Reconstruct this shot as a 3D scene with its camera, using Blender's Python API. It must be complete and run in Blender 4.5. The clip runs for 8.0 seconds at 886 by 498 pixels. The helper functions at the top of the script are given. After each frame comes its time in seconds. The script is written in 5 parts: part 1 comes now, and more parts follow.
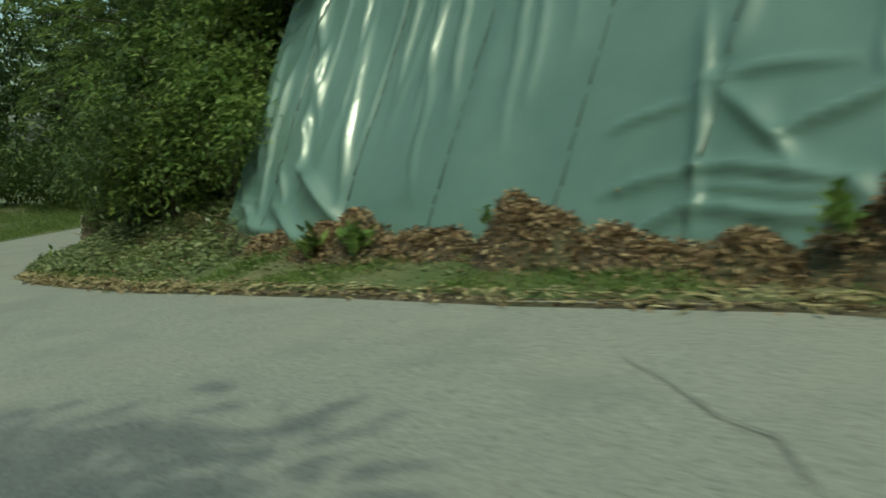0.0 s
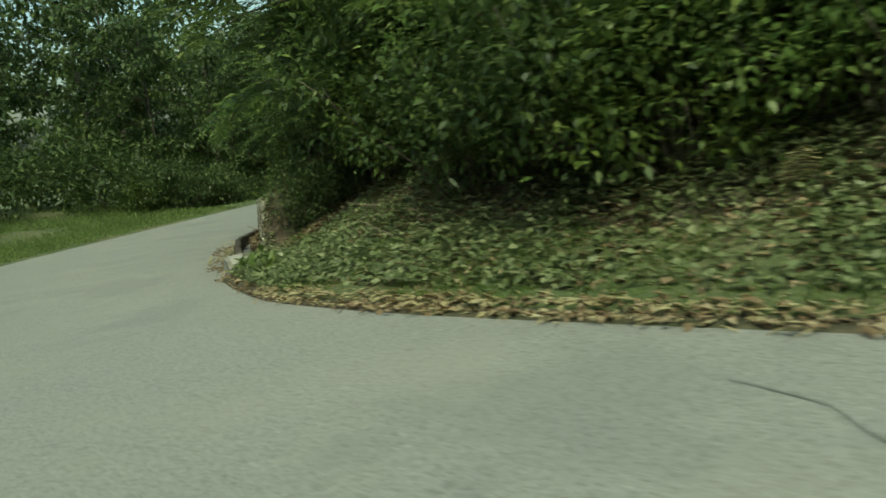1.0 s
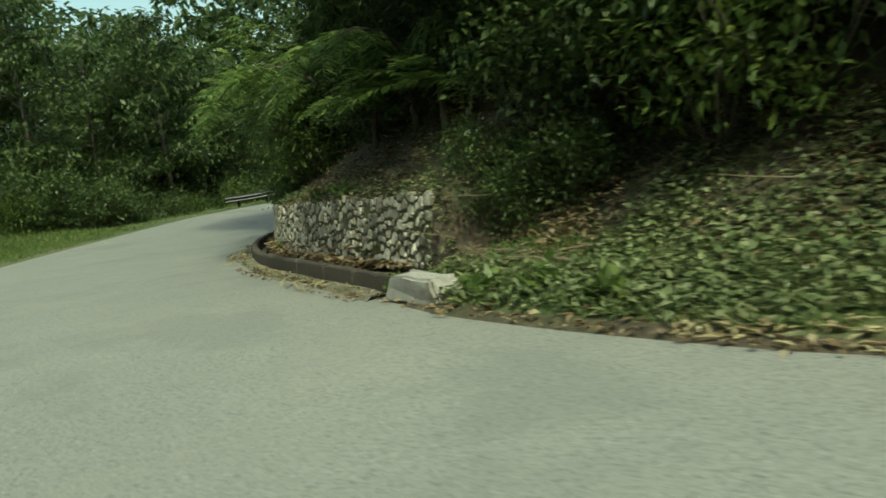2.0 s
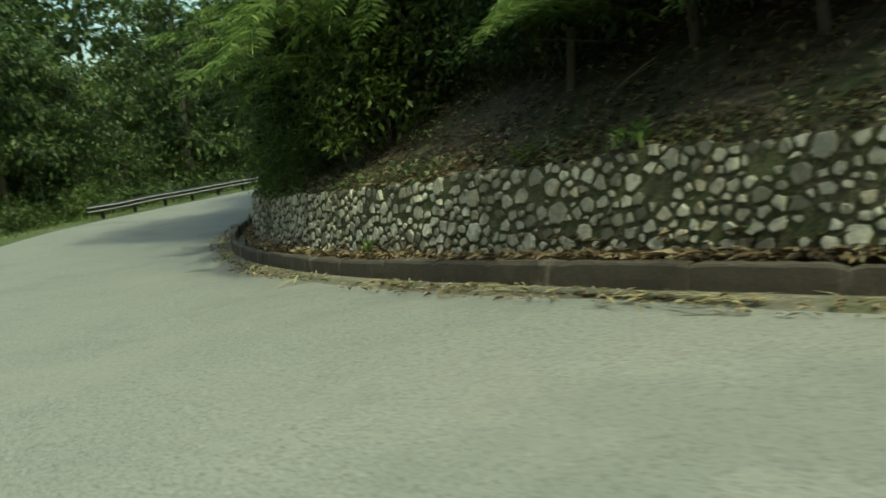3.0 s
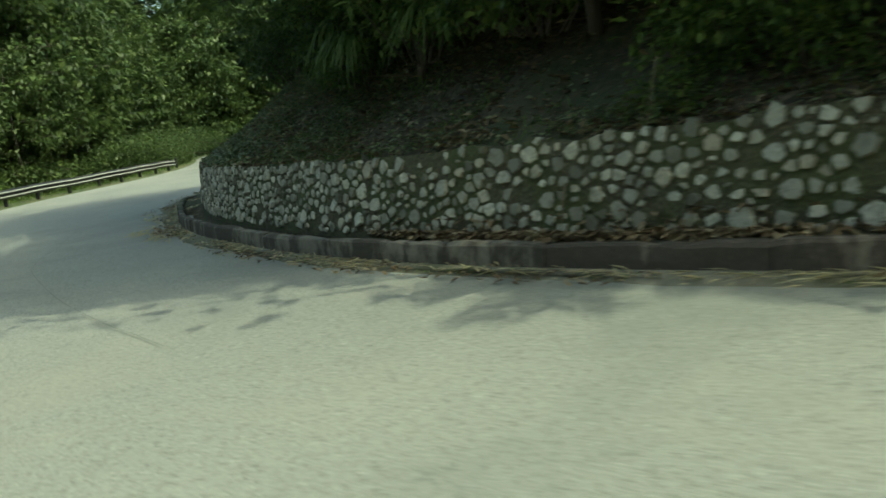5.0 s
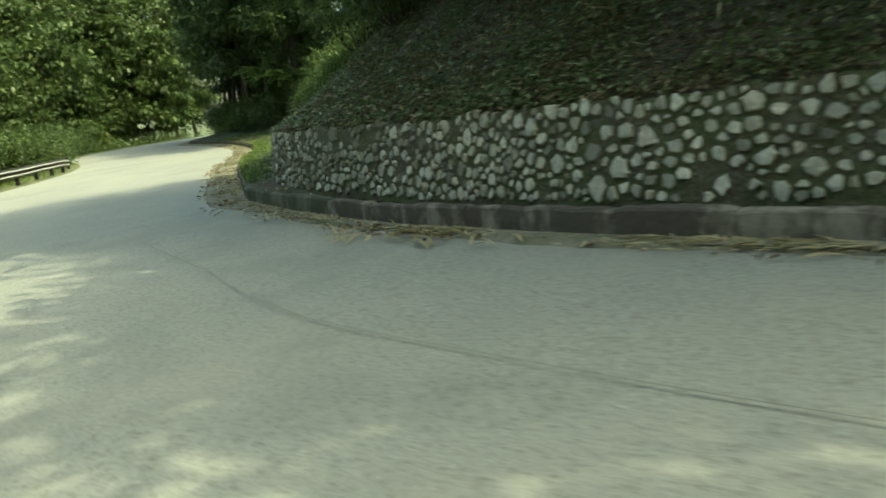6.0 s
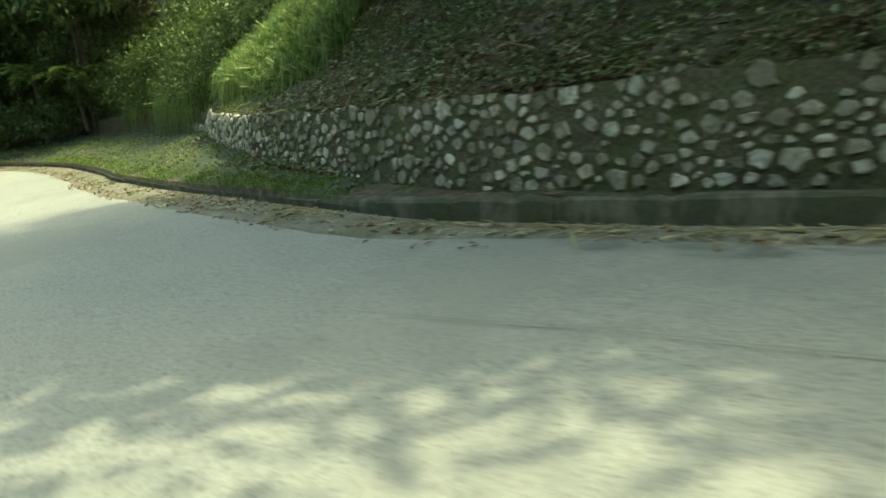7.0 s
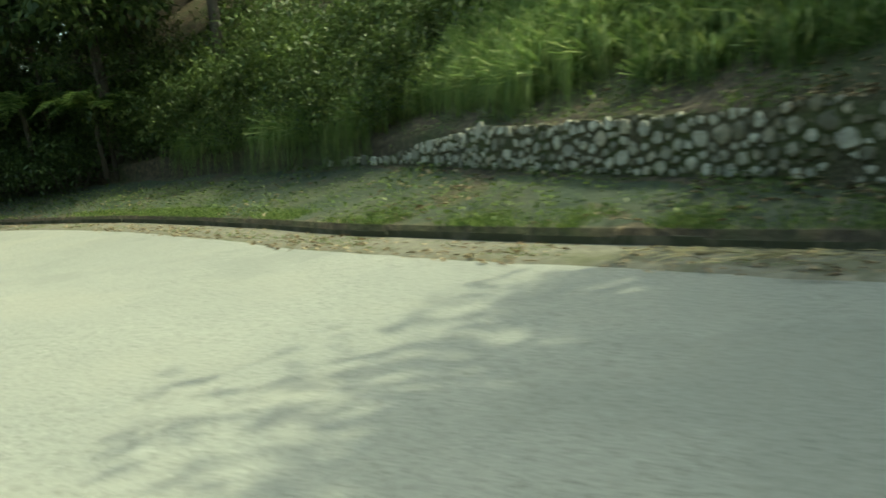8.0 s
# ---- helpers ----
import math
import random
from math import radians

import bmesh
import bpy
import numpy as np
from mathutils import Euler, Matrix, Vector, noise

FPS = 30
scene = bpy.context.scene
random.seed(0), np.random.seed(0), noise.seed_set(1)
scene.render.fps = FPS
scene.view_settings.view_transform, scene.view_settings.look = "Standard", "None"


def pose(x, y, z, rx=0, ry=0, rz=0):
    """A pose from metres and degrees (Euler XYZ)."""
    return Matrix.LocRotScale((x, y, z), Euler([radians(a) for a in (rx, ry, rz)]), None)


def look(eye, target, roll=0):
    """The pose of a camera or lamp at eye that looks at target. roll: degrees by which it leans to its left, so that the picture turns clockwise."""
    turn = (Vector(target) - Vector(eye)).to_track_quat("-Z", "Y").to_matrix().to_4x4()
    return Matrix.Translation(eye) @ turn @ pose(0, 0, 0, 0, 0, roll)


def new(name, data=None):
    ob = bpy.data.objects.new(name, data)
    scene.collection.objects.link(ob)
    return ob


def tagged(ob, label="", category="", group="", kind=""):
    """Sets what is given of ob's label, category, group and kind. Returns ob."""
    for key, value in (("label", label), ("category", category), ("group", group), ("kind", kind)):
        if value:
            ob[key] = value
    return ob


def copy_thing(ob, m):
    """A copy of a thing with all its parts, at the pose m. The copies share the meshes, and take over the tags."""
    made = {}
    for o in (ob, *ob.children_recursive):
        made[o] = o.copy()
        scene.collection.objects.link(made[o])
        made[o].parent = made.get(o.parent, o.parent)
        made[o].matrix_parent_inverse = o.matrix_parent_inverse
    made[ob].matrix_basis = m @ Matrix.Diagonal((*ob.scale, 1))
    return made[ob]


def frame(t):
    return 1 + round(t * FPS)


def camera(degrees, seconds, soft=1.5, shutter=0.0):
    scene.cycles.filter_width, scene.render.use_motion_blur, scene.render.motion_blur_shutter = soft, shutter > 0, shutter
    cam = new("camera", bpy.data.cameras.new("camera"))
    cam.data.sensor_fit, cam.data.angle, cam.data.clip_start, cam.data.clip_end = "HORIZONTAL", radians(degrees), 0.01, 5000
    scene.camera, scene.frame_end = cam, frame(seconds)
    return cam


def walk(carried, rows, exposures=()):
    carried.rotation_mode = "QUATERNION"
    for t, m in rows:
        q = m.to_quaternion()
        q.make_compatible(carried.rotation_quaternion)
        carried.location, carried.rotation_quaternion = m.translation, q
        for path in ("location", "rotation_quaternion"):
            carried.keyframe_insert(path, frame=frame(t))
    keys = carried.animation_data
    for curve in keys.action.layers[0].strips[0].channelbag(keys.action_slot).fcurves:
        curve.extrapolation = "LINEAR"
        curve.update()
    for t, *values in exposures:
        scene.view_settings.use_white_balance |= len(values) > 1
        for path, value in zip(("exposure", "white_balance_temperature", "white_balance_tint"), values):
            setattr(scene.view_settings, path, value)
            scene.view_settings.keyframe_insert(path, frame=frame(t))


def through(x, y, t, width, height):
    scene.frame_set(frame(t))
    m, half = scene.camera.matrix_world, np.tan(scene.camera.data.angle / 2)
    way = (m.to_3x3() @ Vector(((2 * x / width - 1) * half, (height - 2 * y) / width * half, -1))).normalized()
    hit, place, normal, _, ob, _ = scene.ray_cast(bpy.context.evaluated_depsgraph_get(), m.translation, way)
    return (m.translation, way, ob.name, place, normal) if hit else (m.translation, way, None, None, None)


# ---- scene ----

# ---------- camera ----------
cam = camera(56.0, 8.0, soft=1.6, shutter=0.2)
# seconds, x, y, z, yaw to the left, pitch, lean
PATH = [
    (0.0, -0.002, 0.000, 1.310, 0.47, -9.70, -4.48),
    (0.2, -1.266, 1.535, 1.158, 1.71, -9.55, -5.41),
    (0.4, -2.557, 2.968, 1.013, 2.13, -9.98, -5.95),
    (0.6, -3.874, 4.282, 0.882, 1.54, -10.57, -6.35),
    (0.8, -5.166, 5.454, 0.771, 0.38, -10.79, -6.70),
    (1.0, -6.338, 6.475, 0.680, -0.72, -10.15, -6.67),
    (1.2, -7.372, 7.432, 0.592, -2.79, -9.97, -6.29),
    (1.4, -8.352, 8.433, 0.496, -5.06, -10.09, -5.83),
    (1.6, -9.280, 9.479, 0.392, -7.37, -10.07, -5.51),
    (1.8, -10.156, 10.574, 0.282, -9.75, -9.80, -5.40),
    (2.0, -10.983, 11.720, 0.166, -12.22, -9.37, -5.50),
    (2.2, -11.761, 12.922, 0.048, -14.81, -9.00, -5.71),
    (2.4, -12.493, 14.180, -0.072, -17.55, -9.06, -5.71),
    (2.6, -13.180, 15.497, -0.192, -19.97, -9.25, -5.66),
    (2.8, -13.841, 16.890, -0.306, -22.29, -9.08, -5.75),
    (3.0, -14.431, 18.325, -0.418, -26.24, -9.74, -5.58),
    (3.2, -14.940, 19.763, -0.531, -29.85, -10.48, -5.52),
    (3.4, -15.397, 21.199, -0.637, -31.66, -10.28, -5.49),
    (3.6, -15.780, 22.620, -0.736, -34.03, -10.19, -5.43),
    (3.8, -16.082, 24.058, -0.839, -37.29, -10.33, -5.77),
    (4.0, -16.321, 25.567, -0.948, -40.64, -10.65, -6.26),
    (4.2, -16.502, 27.152, -1.058, -43.00, -10.87, -6.04),
    (4.4, -16.612, 28.756, -1.169, -46.57, -10.59, -5.72),
    (4.6, -16.665, 30.429, -1.280, -49.04, -9.84, -5.79),
    (4.8, -16.627, 32.182, -1.399, -51.12, -9.98, -6.21),
    (5.0, -16.464, 33.972, -1.518, -55.22, -10.56, -6.59),
    (5.2, -16.222, 35.759, -1.626, -57.16, -10.82, -6.61),
    (5.4, -15.910, 37.529, -1.723, -58.80, -10.87, -6.66),
    (5.6, -15.528, 39.278, -1.808, -61.04, -10.93, -6.81),
    (5.8, -15.074, 41.002, -1.880, -63.89, -11.16, -6.97),
    (6.0, -14.548, 42.700, -1.942, -67.34, -11.57, -7.06),
    (6.2, -13.947, 44.368, -1.992, -71.39, -12.05, -7.08),
    (6.4, -13.271, 46.004, -2.031, -76.03, -12.16, -7.28),
    (6.6, -12.504, 47.574, -2.061, -80.19, -12.19, -7.40),
    (6.8, -11.580, 48.987, -2.092, -84.07, -12.62, -7.33),
    (7.0, -10.494, 50.363, -2.128, -87.56, -12.79, -7.54),
    (7.2, -9.260, 51.812, -2.167, -90.82, -13.32, -8.00),
    (7.4, -7.911, 53.282, -2.210, -93.58, -13.89, -7.72),
    (7.6, -6.544, 54.677, -2.250, -96.22, -13.09, -7.12),
    (7.8, -5.244, 56.031, -2.282, -96.34, -10.59, -7.18),
    (8.0, -4.029, 57.360, -2.316, -95.54, -9.40, -7.04),
]


def eye_pose(x, y, z, yaw, pitch, lean):
    a, p = radians(yaw), radians(pitch)
    way = Vector((-math.sin(a) * math.cos(p), math.cos(a) * math.cos(p), math.sin(p)))
    return look((x, y, z), Vector((x, y, z)) + 2 * way, lean)


walk(cam, [(t, eye_pose(*row)) for t, *row in PATH], exposures=[(0.0, 0.05, 6800, -24), (1.0, 0.4, 6900, -22), (2.5, 0.6, 7000, -22), (4.0, 0.65, 7000, -22), (4.5, 0.88, 7000, -22), (5.0, 1.0, 7000, -22), (6.5, 1.9, 8500, -20), (7.5, 1.85, 8100, -20), (8.0, 1.34, 7700, -22)])

# ---------- light ----------
SUN_FROM = Vector((0.01, -0.55, 0.83)).normalized()
world = bpy.data.worlds.new("world")
scene.world = world
world.use_nodes = True
wn = world.node_tree.nodes
sky = wn.new("ShaderNodeTexSky")
sky.sky_type, sky.sun_disc = "NISHITA", False
sky.sun_elevation = math.asin(SUN_FROM.z)
sky.sun_rotation = math.atan2(SUN_FROM.x, SUN_FROM.y)
sky.dust_density, sky.air_density, sky.ozone_density = 3.5, 1.0, 0.6
wn["Background"].inputs["Strength"].default_value = 0.15
world.node_tree.links.new(sky.outputs[0], wn["Background"].inputs["Color"])
sun = new("sun", bpy.data.lights.new("sun", "SUN"))
sun.data.energy, sun.data.angle, sun.data.color = 1.5, radians(0.6), (1.0, 0.93, 0.80)
sun.matrix_world = look(SUN_FROM * 60, (0, 0, 0))


# ---------- materials ----------
class Nodes:
    """A small helper round a node tree."""

    def __init__(self, name):
        self.mat = bpy.data.materials.new(name)
        self.mat.use_nodes = True
        self.tree = self.mat.node_tree
        self.bsdf = self.tree.nodes["Principled BSDF"]
        self.out = self.tree.nodes["Material Output"]

    def node(self, kind, **inputs):
        n = self.tree.nodes.new("ShaderNode" + kind)
        for key, value in inputs.items():
            key = key.replace("_", " ")
            if isinstance(value, bpy.types.NodeSocket):
                self.tree.links.new(value, n.inputs[key])
            else:
                n.inputs[key].default_value = value
        return n

    def link(self, a, b):
        self.tree.links.new(a, b)

    def noise(self, scale, detail=4.0, rough=0.6, stretch=None):
        co = self.node("TexCoord").outputs["Object"]
        if stretch:
            m = self.node("Mapping", Scale=stretch)
            self.link(co, m.inputs["Vector"])
            co = m.outputs[0]
        return self.node("TexNoise", Vector=co, Scale=scale, Detail=detail, Roughness=rough).outputs["Fac"]

    def ramp(self, fac, *stops):
        n = self.node("ValToRGB", Fac=fac)
        while len(n.color_ramp.elements) < len(stops):
            n.color_ramp.elements.new(0.5)
        for e, (pos, c) in zip(n.color_ramp.elements, stops):
            e.position = pos
            e.color = (*c, 1) if len(c) == 3 else (c[0],) * 3 + (1,)
        return n.outputs["Color"]

    def mix(self, fac, a, b, blend="MIX"):
        n = self.tree.nodes.new("ShaderNodeMix")
        n.data_type, n.blend_type = "RGBA", blend
        for sock, v in ((n.inputs[0], fac), (n.inputs[6], a), (n.inputs[7], b)):
            if isinstance(v, bpy.types.NodeSocket):
                self.link(v, sock)
            else:
                sock.default_value = v if not isinstance(v, tuple) else (*v, 1)
        return n.outputs[2]

    def bump(self, height, strength, distance):
        self.link(self.node("Bump", Height=height, Strength=strength, Distance=distance).outputs[0], self.bsdf.inputs["Normal"])

    def done(self, color, rough=0.8, **more):
        for key, v in (("Base Color", color), ("Roughness", rough), *((k.replace("_", " "), x) for k, x in more.items())):
            if isinstance(v, bpy.types.NodeSocket):
                self.link(v, self.bsdf.inputs[key])
            else:
                self.bsdf.inputs[key].default_value = (*v, 1) if isinstance(v, tuple) else v
        return self.mat


def mat_road():
    n = Nodes("asphalt")
    big, mid, fine = n.noise(0.16, 3), n.noise(1.3, 5), n.noise(70, 2)
    base = n.ramp(big, (0.3, (0.225, 0.235, 0.21)), (0.7, (0.29, 0.295, 0.26)))
    base = n.mix(n.ramp(mid, (0.35, (0.0,)), (0.75, (0.5,))), base, (0.19, 0.20, 0.185))
    base = n.mix(n.ramp(fine, (0.38, (0.0,)), (0.68, (0.6,))), base, (0.38, 0.38, 0.345))
    grit, worn = n.noise(30, 4, 0.75), n.noise(0.6, 3)
    base = n.mix(n.ramp(grit, (0.50, (0.0,)), (0.62, (0.75,))), base, (0.12, 0.125, 0.11))
    base = n.mix(n.ramp(n.noise(24, 3, 0.7), (0.58, (0.0,)), (0.68, (0.55,))), base, (0.42, 0.42, 0.38))
    base = n.mix(n.ramp(worn, (0.5, (0.0,)), (0.7, (0.4,))), base, (0.31, 0.30, 0.255))
    patch = n.noise(0.33, 6, 0.7)
    base = n.mix(n.ramp(patch, (0.53, (0.0,)), (0.60, (0.35,))), base, (0.17, 0.18, 0.165))
    n.bump(grit, 0.35, 0.014)
    return n.done(base, 0.75)


def mat_soil():
    n = Nodes("leaf_litter_soil")
    a, b, c = n.noise(0.7, 4), n.noise(9, 5), n.noise(40, 3)
    base = n.ramp(b, (0.3, (0.03, 0.024, 0.017)), (0.52, (0.085, 0.067, 0.044)), (0.78, (0.21, 0.165, 0.105)))
    base = n.mix(n.ramp(a, (0.45, (0.0,)), (0.65, (0.7,))), base, n.ramp(c, (0.3, (0.025, 0.035, 0.014)), (0.7, (0.07, 0.10, 0.03))))
    n.bump(b, 0.8, 0.06)
    return n.done(base, 0.95)


def mat_grass_ground(name="grassy_verge", dryness=0.5, depth=1.0):
    n = Nodes(name)
    a, b, c = n.noise(0.55, 4), n.noise(7, 5), n.noise(45, 3)
    green = n.ramp(c, (0.3, (0.035 * depth, 0.055 * depth, 0.018)), (0.7, (0.11 * depth, 0.15 * depth, 0.05)))
    dry = n.ramp(b, (0.3, (0.10, 0.085, 0.05)), (0.7, (0.28, 0.23, 0.14)))
    n.bump(b, 0.7, 0.05)
    return n.done(n.mix(n.ramp(a, (0.42, (0.0,)), (0.62, (dryness,))), green, dry), 0.95)


def mat_leaf(name, dark, mid, light, through=0.35, gloss=0.45):
    n = Nodes(name)
    rnd = n.node("NewGeometry").outputs["Random Per Island"]
    patch = n.noise(0.8, 2)
    base = n.ramp(rnd, (0.0, dark), (0.55, mid), (1.0, light))
    base = n.mix(n.ramp(patch, (0.35, (0.0,)), (0.7, (0.3,))), base, dark)
    n.done(base, gloss)
    n.bsdf.inputs["Specular IOR Level"].default_value = 0.35
    tr = n.node("BsdfTranslucent", Color=base)
    mx = n.node("MixShader", Fac=through)
    n.link(n.bsdf.outputs[0], mx.inputs[1])
    n.link(tr.outputs[0], mx.inputs[2])
    n.link(mx.outputs[0], n.out.inputs["Surface"])
    return n.mat


def mat_bark():
    n = Nodes("bark")
    a, b = n.noise(3, 4, stretch=(1, 1, 0.25)), n.noise(25, 4, stretch=(1, 1, 0.3))
    base = n.mix(n.ramp(b, (0.35, (0.0,)), (0.65, (0.8,))), n.ramp(a, (0.3, (0.05, 0.04, 0.03)), (0.7, (0.16, 0.14, 0.11))), (0.06, 0.05, 0.04))
    n.bump(b, 0.8, 0.02)
    return n.done(base, 0.9)


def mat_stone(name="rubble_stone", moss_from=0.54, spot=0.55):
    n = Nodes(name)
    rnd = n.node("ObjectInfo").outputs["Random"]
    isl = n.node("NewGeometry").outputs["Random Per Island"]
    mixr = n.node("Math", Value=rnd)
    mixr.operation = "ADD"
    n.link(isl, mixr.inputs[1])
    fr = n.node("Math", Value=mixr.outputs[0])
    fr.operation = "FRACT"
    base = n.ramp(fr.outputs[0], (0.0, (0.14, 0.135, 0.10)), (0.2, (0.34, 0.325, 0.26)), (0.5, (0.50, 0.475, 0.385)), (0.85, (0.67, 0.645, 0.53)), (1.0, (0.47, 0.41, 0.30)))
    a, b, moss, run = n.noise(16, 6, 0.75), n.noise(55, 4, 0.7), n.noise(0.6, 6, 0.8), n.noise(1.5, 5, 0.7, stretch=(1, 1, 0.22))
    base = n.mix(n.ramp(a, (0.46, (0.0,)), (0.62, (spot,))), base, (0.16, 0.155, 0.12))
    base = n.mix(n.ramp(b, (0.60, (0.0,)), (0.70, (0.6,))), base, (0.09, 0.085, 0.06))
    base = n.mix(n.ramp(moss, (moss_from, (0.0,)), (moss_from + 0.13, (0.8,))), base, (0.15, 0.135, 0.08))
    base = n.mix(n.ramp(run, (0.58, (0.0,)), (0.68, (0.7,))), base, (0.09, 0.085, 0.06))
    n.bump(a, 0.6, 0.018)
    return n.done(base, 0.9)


def mat_mortar():
    n = Nodes("mossy_dark_mortar")
    a, b = n.noise(2.2, 4), n.noise(34, 6, 0.75)
    base = n.ramp(b, (0.34, (0.042, 0.037, 0.022)), (0.52, (0.115, 0.102, 0.062)), (0.66, (0.25, 0.225, 0.15)))
    base = n.mix(n.ramp(a, (0.42, (0.0,)), (0.60, (0.85,))), base, n.ramp(b, (0.35, (0.05, 0.06, 0.022)), (0.65, (0.13, 0.15, 0.06))))
    n.bump(b, 0.9, 0.03)
    return n.done(base, 0.95)


def mat_concrete(name="weathered_concrete", light=(0.25, 0.22, 0.175), stain=0.5, dark=(0.032, 0.026, 0.02)):
    n = Nodes(name)
    a, b, c = n.noise(1.9, 8, 0.72, stretch=(1, 1, 0.45)), n.noise(30, 4), n.noise(7, 5, 0.7)
    base = n.mix(n.ramp(b, (0.3, (0.0,)), (0.75, (0.5,))), light, tuple(x * 0.6 for x in light))
    base = n.mix(n.ramp(c, (0.48, (0.0,)), (0.70, (0.55,))), base, tuple(x * 0.42 for x in light))
    base = n.mix(n.ramp(a, (1.0 - stain - 0.05, (0.0,)), (1.0 - stain + 0.03, (0.85,))), base, n.ramp(b, (0.35, dark), (0.7, tuple(2.2 * x for x in dark))))
    n.bump(b, 0.5, 0.01)
    return n.done(base, 0.9)


def mat_tarp():
    n = Nodes("green_plastic_sheet")
    a, b = n.noise(0.8, 4), n.noise(4, 4)
    base = n.ramp(a, (0.3, (0.098, 0.168, 0.145)), (0.7, (0.14, 0.22, 0.192)))
    base = n.mix(n.ramp(b, (0.5, (0.0,)), (0.8, (0.3,))), base, (0.15, 0.22, 0.195))
    n.bump(b, 0.15, 0.02)
    return n.done(base, 0.30, Specular_IOR_Level=0.6, Coat_Weight=0.35, Coat_Roughness=0.14)


def mat_plain(name, color, rough=0.6, metal=0.0, grain=18.0):
    n = Nodes(name)
    a = n.noise(grain, 4)
    base = n.mix(n.ramp(a, (0.35, (0.0,)), (0.7, (0.6,))), color, tuple(c * 0.6 for c in color))
    return n.done(base, rough, Metallic=metal)


M_TURF = mat_grass_ground("mossy_slope", 0.2, 0.55)
M_ROAD, M_SOIL, M_VERGE, M_BARK = mat_road(), mat_soil(), mat_grass_ground(), mat_bark()
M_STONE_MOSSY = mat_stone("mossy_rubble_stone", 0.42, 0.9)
M_STONE, M_MORTAR, M_KERB, M_TARP = mat_stone(), mat_mortar(), mat_concrete(), mat_tarp()
M_BLOCK = mat_concrete("pale_block_concrete", (0.42, 0.41, 0.37), 0.42, (0.14, 0.13, 0.10))
M_KERB_BLACK = mat_concrete("black_stained_concrete", (0.27, 0.225, 0.17), 0.60)
M_KERB_MOSSY = mat_concrete("mossy_concrete", (0.15, 0.14, 0.10), 0.53, (0.03, 0.034, 0.016))
M_WEED = mat_leaf("creeping_weed", (0.085, 0.115, 0.045), (0.18, 0.225, 0.095), (0.35, 0.38, 0.21), 0.3, 0.38)
M_LEAF = mat_leaf("broad_leaf", (0.045, 0.075, 0.02), (0.11, 0.165, 0.04), (0.20, 0.26, 0.06))
# Light young-leaf tone; on palms, boughs and shrubs it also paints in sunlight.
M_LEAF_YOUNG_LIT = mat_leaf("young_lit_leaf", (0.07, 0.12, 0.03), (0.165, 0.255, 0.065), (0.33, 0.41, 0.13), 0.45, 0.4)
# Darker leaf copy: shade on the foliage is put into its colour.
M_LEAF_SHADED = mat_leaf("shade_darkened_leaf", (0.034, 0.06, 0.019), (0.078, 0.12, 0.036), (0.145, 0.19, 0.06), 0.35)
M_GRASS = mat_leaf("grass_blade", (0.07, 0.12, 0.03), (0.16, 0.24, 0.062), (0.30, 0.35, 0.13), 0.4, 0.55)
M_GRASS_PALE = mat_leaf("pale_grass_blade", (0.13, 0.20, 0.055), (0.27, 0.38, 0.11), (0.46, 0.50, 0.22), 0.45, 0.5)
M_DRY = mat_leaf("dry_leaf", (0.12, 0.08, 0.045), (0.27, 0.20, 0.11), (0.48, 0.40, 0.26), 0.15, 0.7)
M_RUST = mat_leaf("rust_brown_leaf", (0.12, 0.07, 0.04), (0.28, 0.19, 0.105), (0.50, 0.40, 0.25), 0.15, 0.65)
M_STRAW = mat_leaf("dry_frond", (0.30, 0.25, 0.13), (0.42, 0.37, 0.20), (0.55, 0.50, 0.30), 0.15, 0.7)
# White and black put the rail's ridge highlights and its shade into colour.
M_RAIL_LIT = mat_plain("rail_highlight_white", (0.52, 0.53, 0.50), 0.6, 0.0)
M_RAIL_SHADE = mat_plain("rail_shade_black", (0.02, 0.02, 0.02), 0.6)
M_TWIG = mat_plain("dry_twig", (0.22, 0.18, 0.12), 0.9)
M_ROPE = mat_plain("dark_rope", (0.03, 0.035, 0.03), 0.8)


# ---------- mesh helpers ----------
def mesh_object(name, verts, faces, material, parent=None, label="", smooth=False):
    """One mesh object from arrays of corners and faces."""
    me = bpy.data.meshes.new(name)
    me.from_pydata([tuple(v) for v in verts], [], faces)
    me.materials.append(material)
    if smooth:
        me.polygons.foreach_set("use_smooth", [True] * len(me.polygons))
    ob = new(name, me)
    if parent:
        ob.parent = parent
    if label:
        ob["label"] = label
    return ob


def quads_mesh(name, corners, material):
    """A mesh of loose quads; corners: array n x 4 x 3."""
    n = len(corners)
    me = bpy.data.meshes.new(name)
    me.vertices.add(4 * n)
    me.vertices.foreach_set("co", np.asarray(corners, np.float32).reshape(-1))
    me.loops.add(4 * n)
    me.loops.foreach_set("vertex_index", np.arange(4 * n, dtype=np.int32))
    me.polygons.add(n)
    me.polygons.foreach_set("loop_start", np.arange(0, 4 * n, 4, dtype=np.int32))
    me.materials.append(material)
    me.update(calc_edges=True)
    return me


def part(name, bm, material, parent, label=""):
    """Links a bmesh as one mesh object under a thing or a part."""
    me = bpy.data.meshes.new(name)
    bm.to_mesh(me)
    bm.free()
    me.materials.append(material)
    ob = new(name, me)
    ob.parent = parent
    if label:
        ob["label"] = label
    return ob


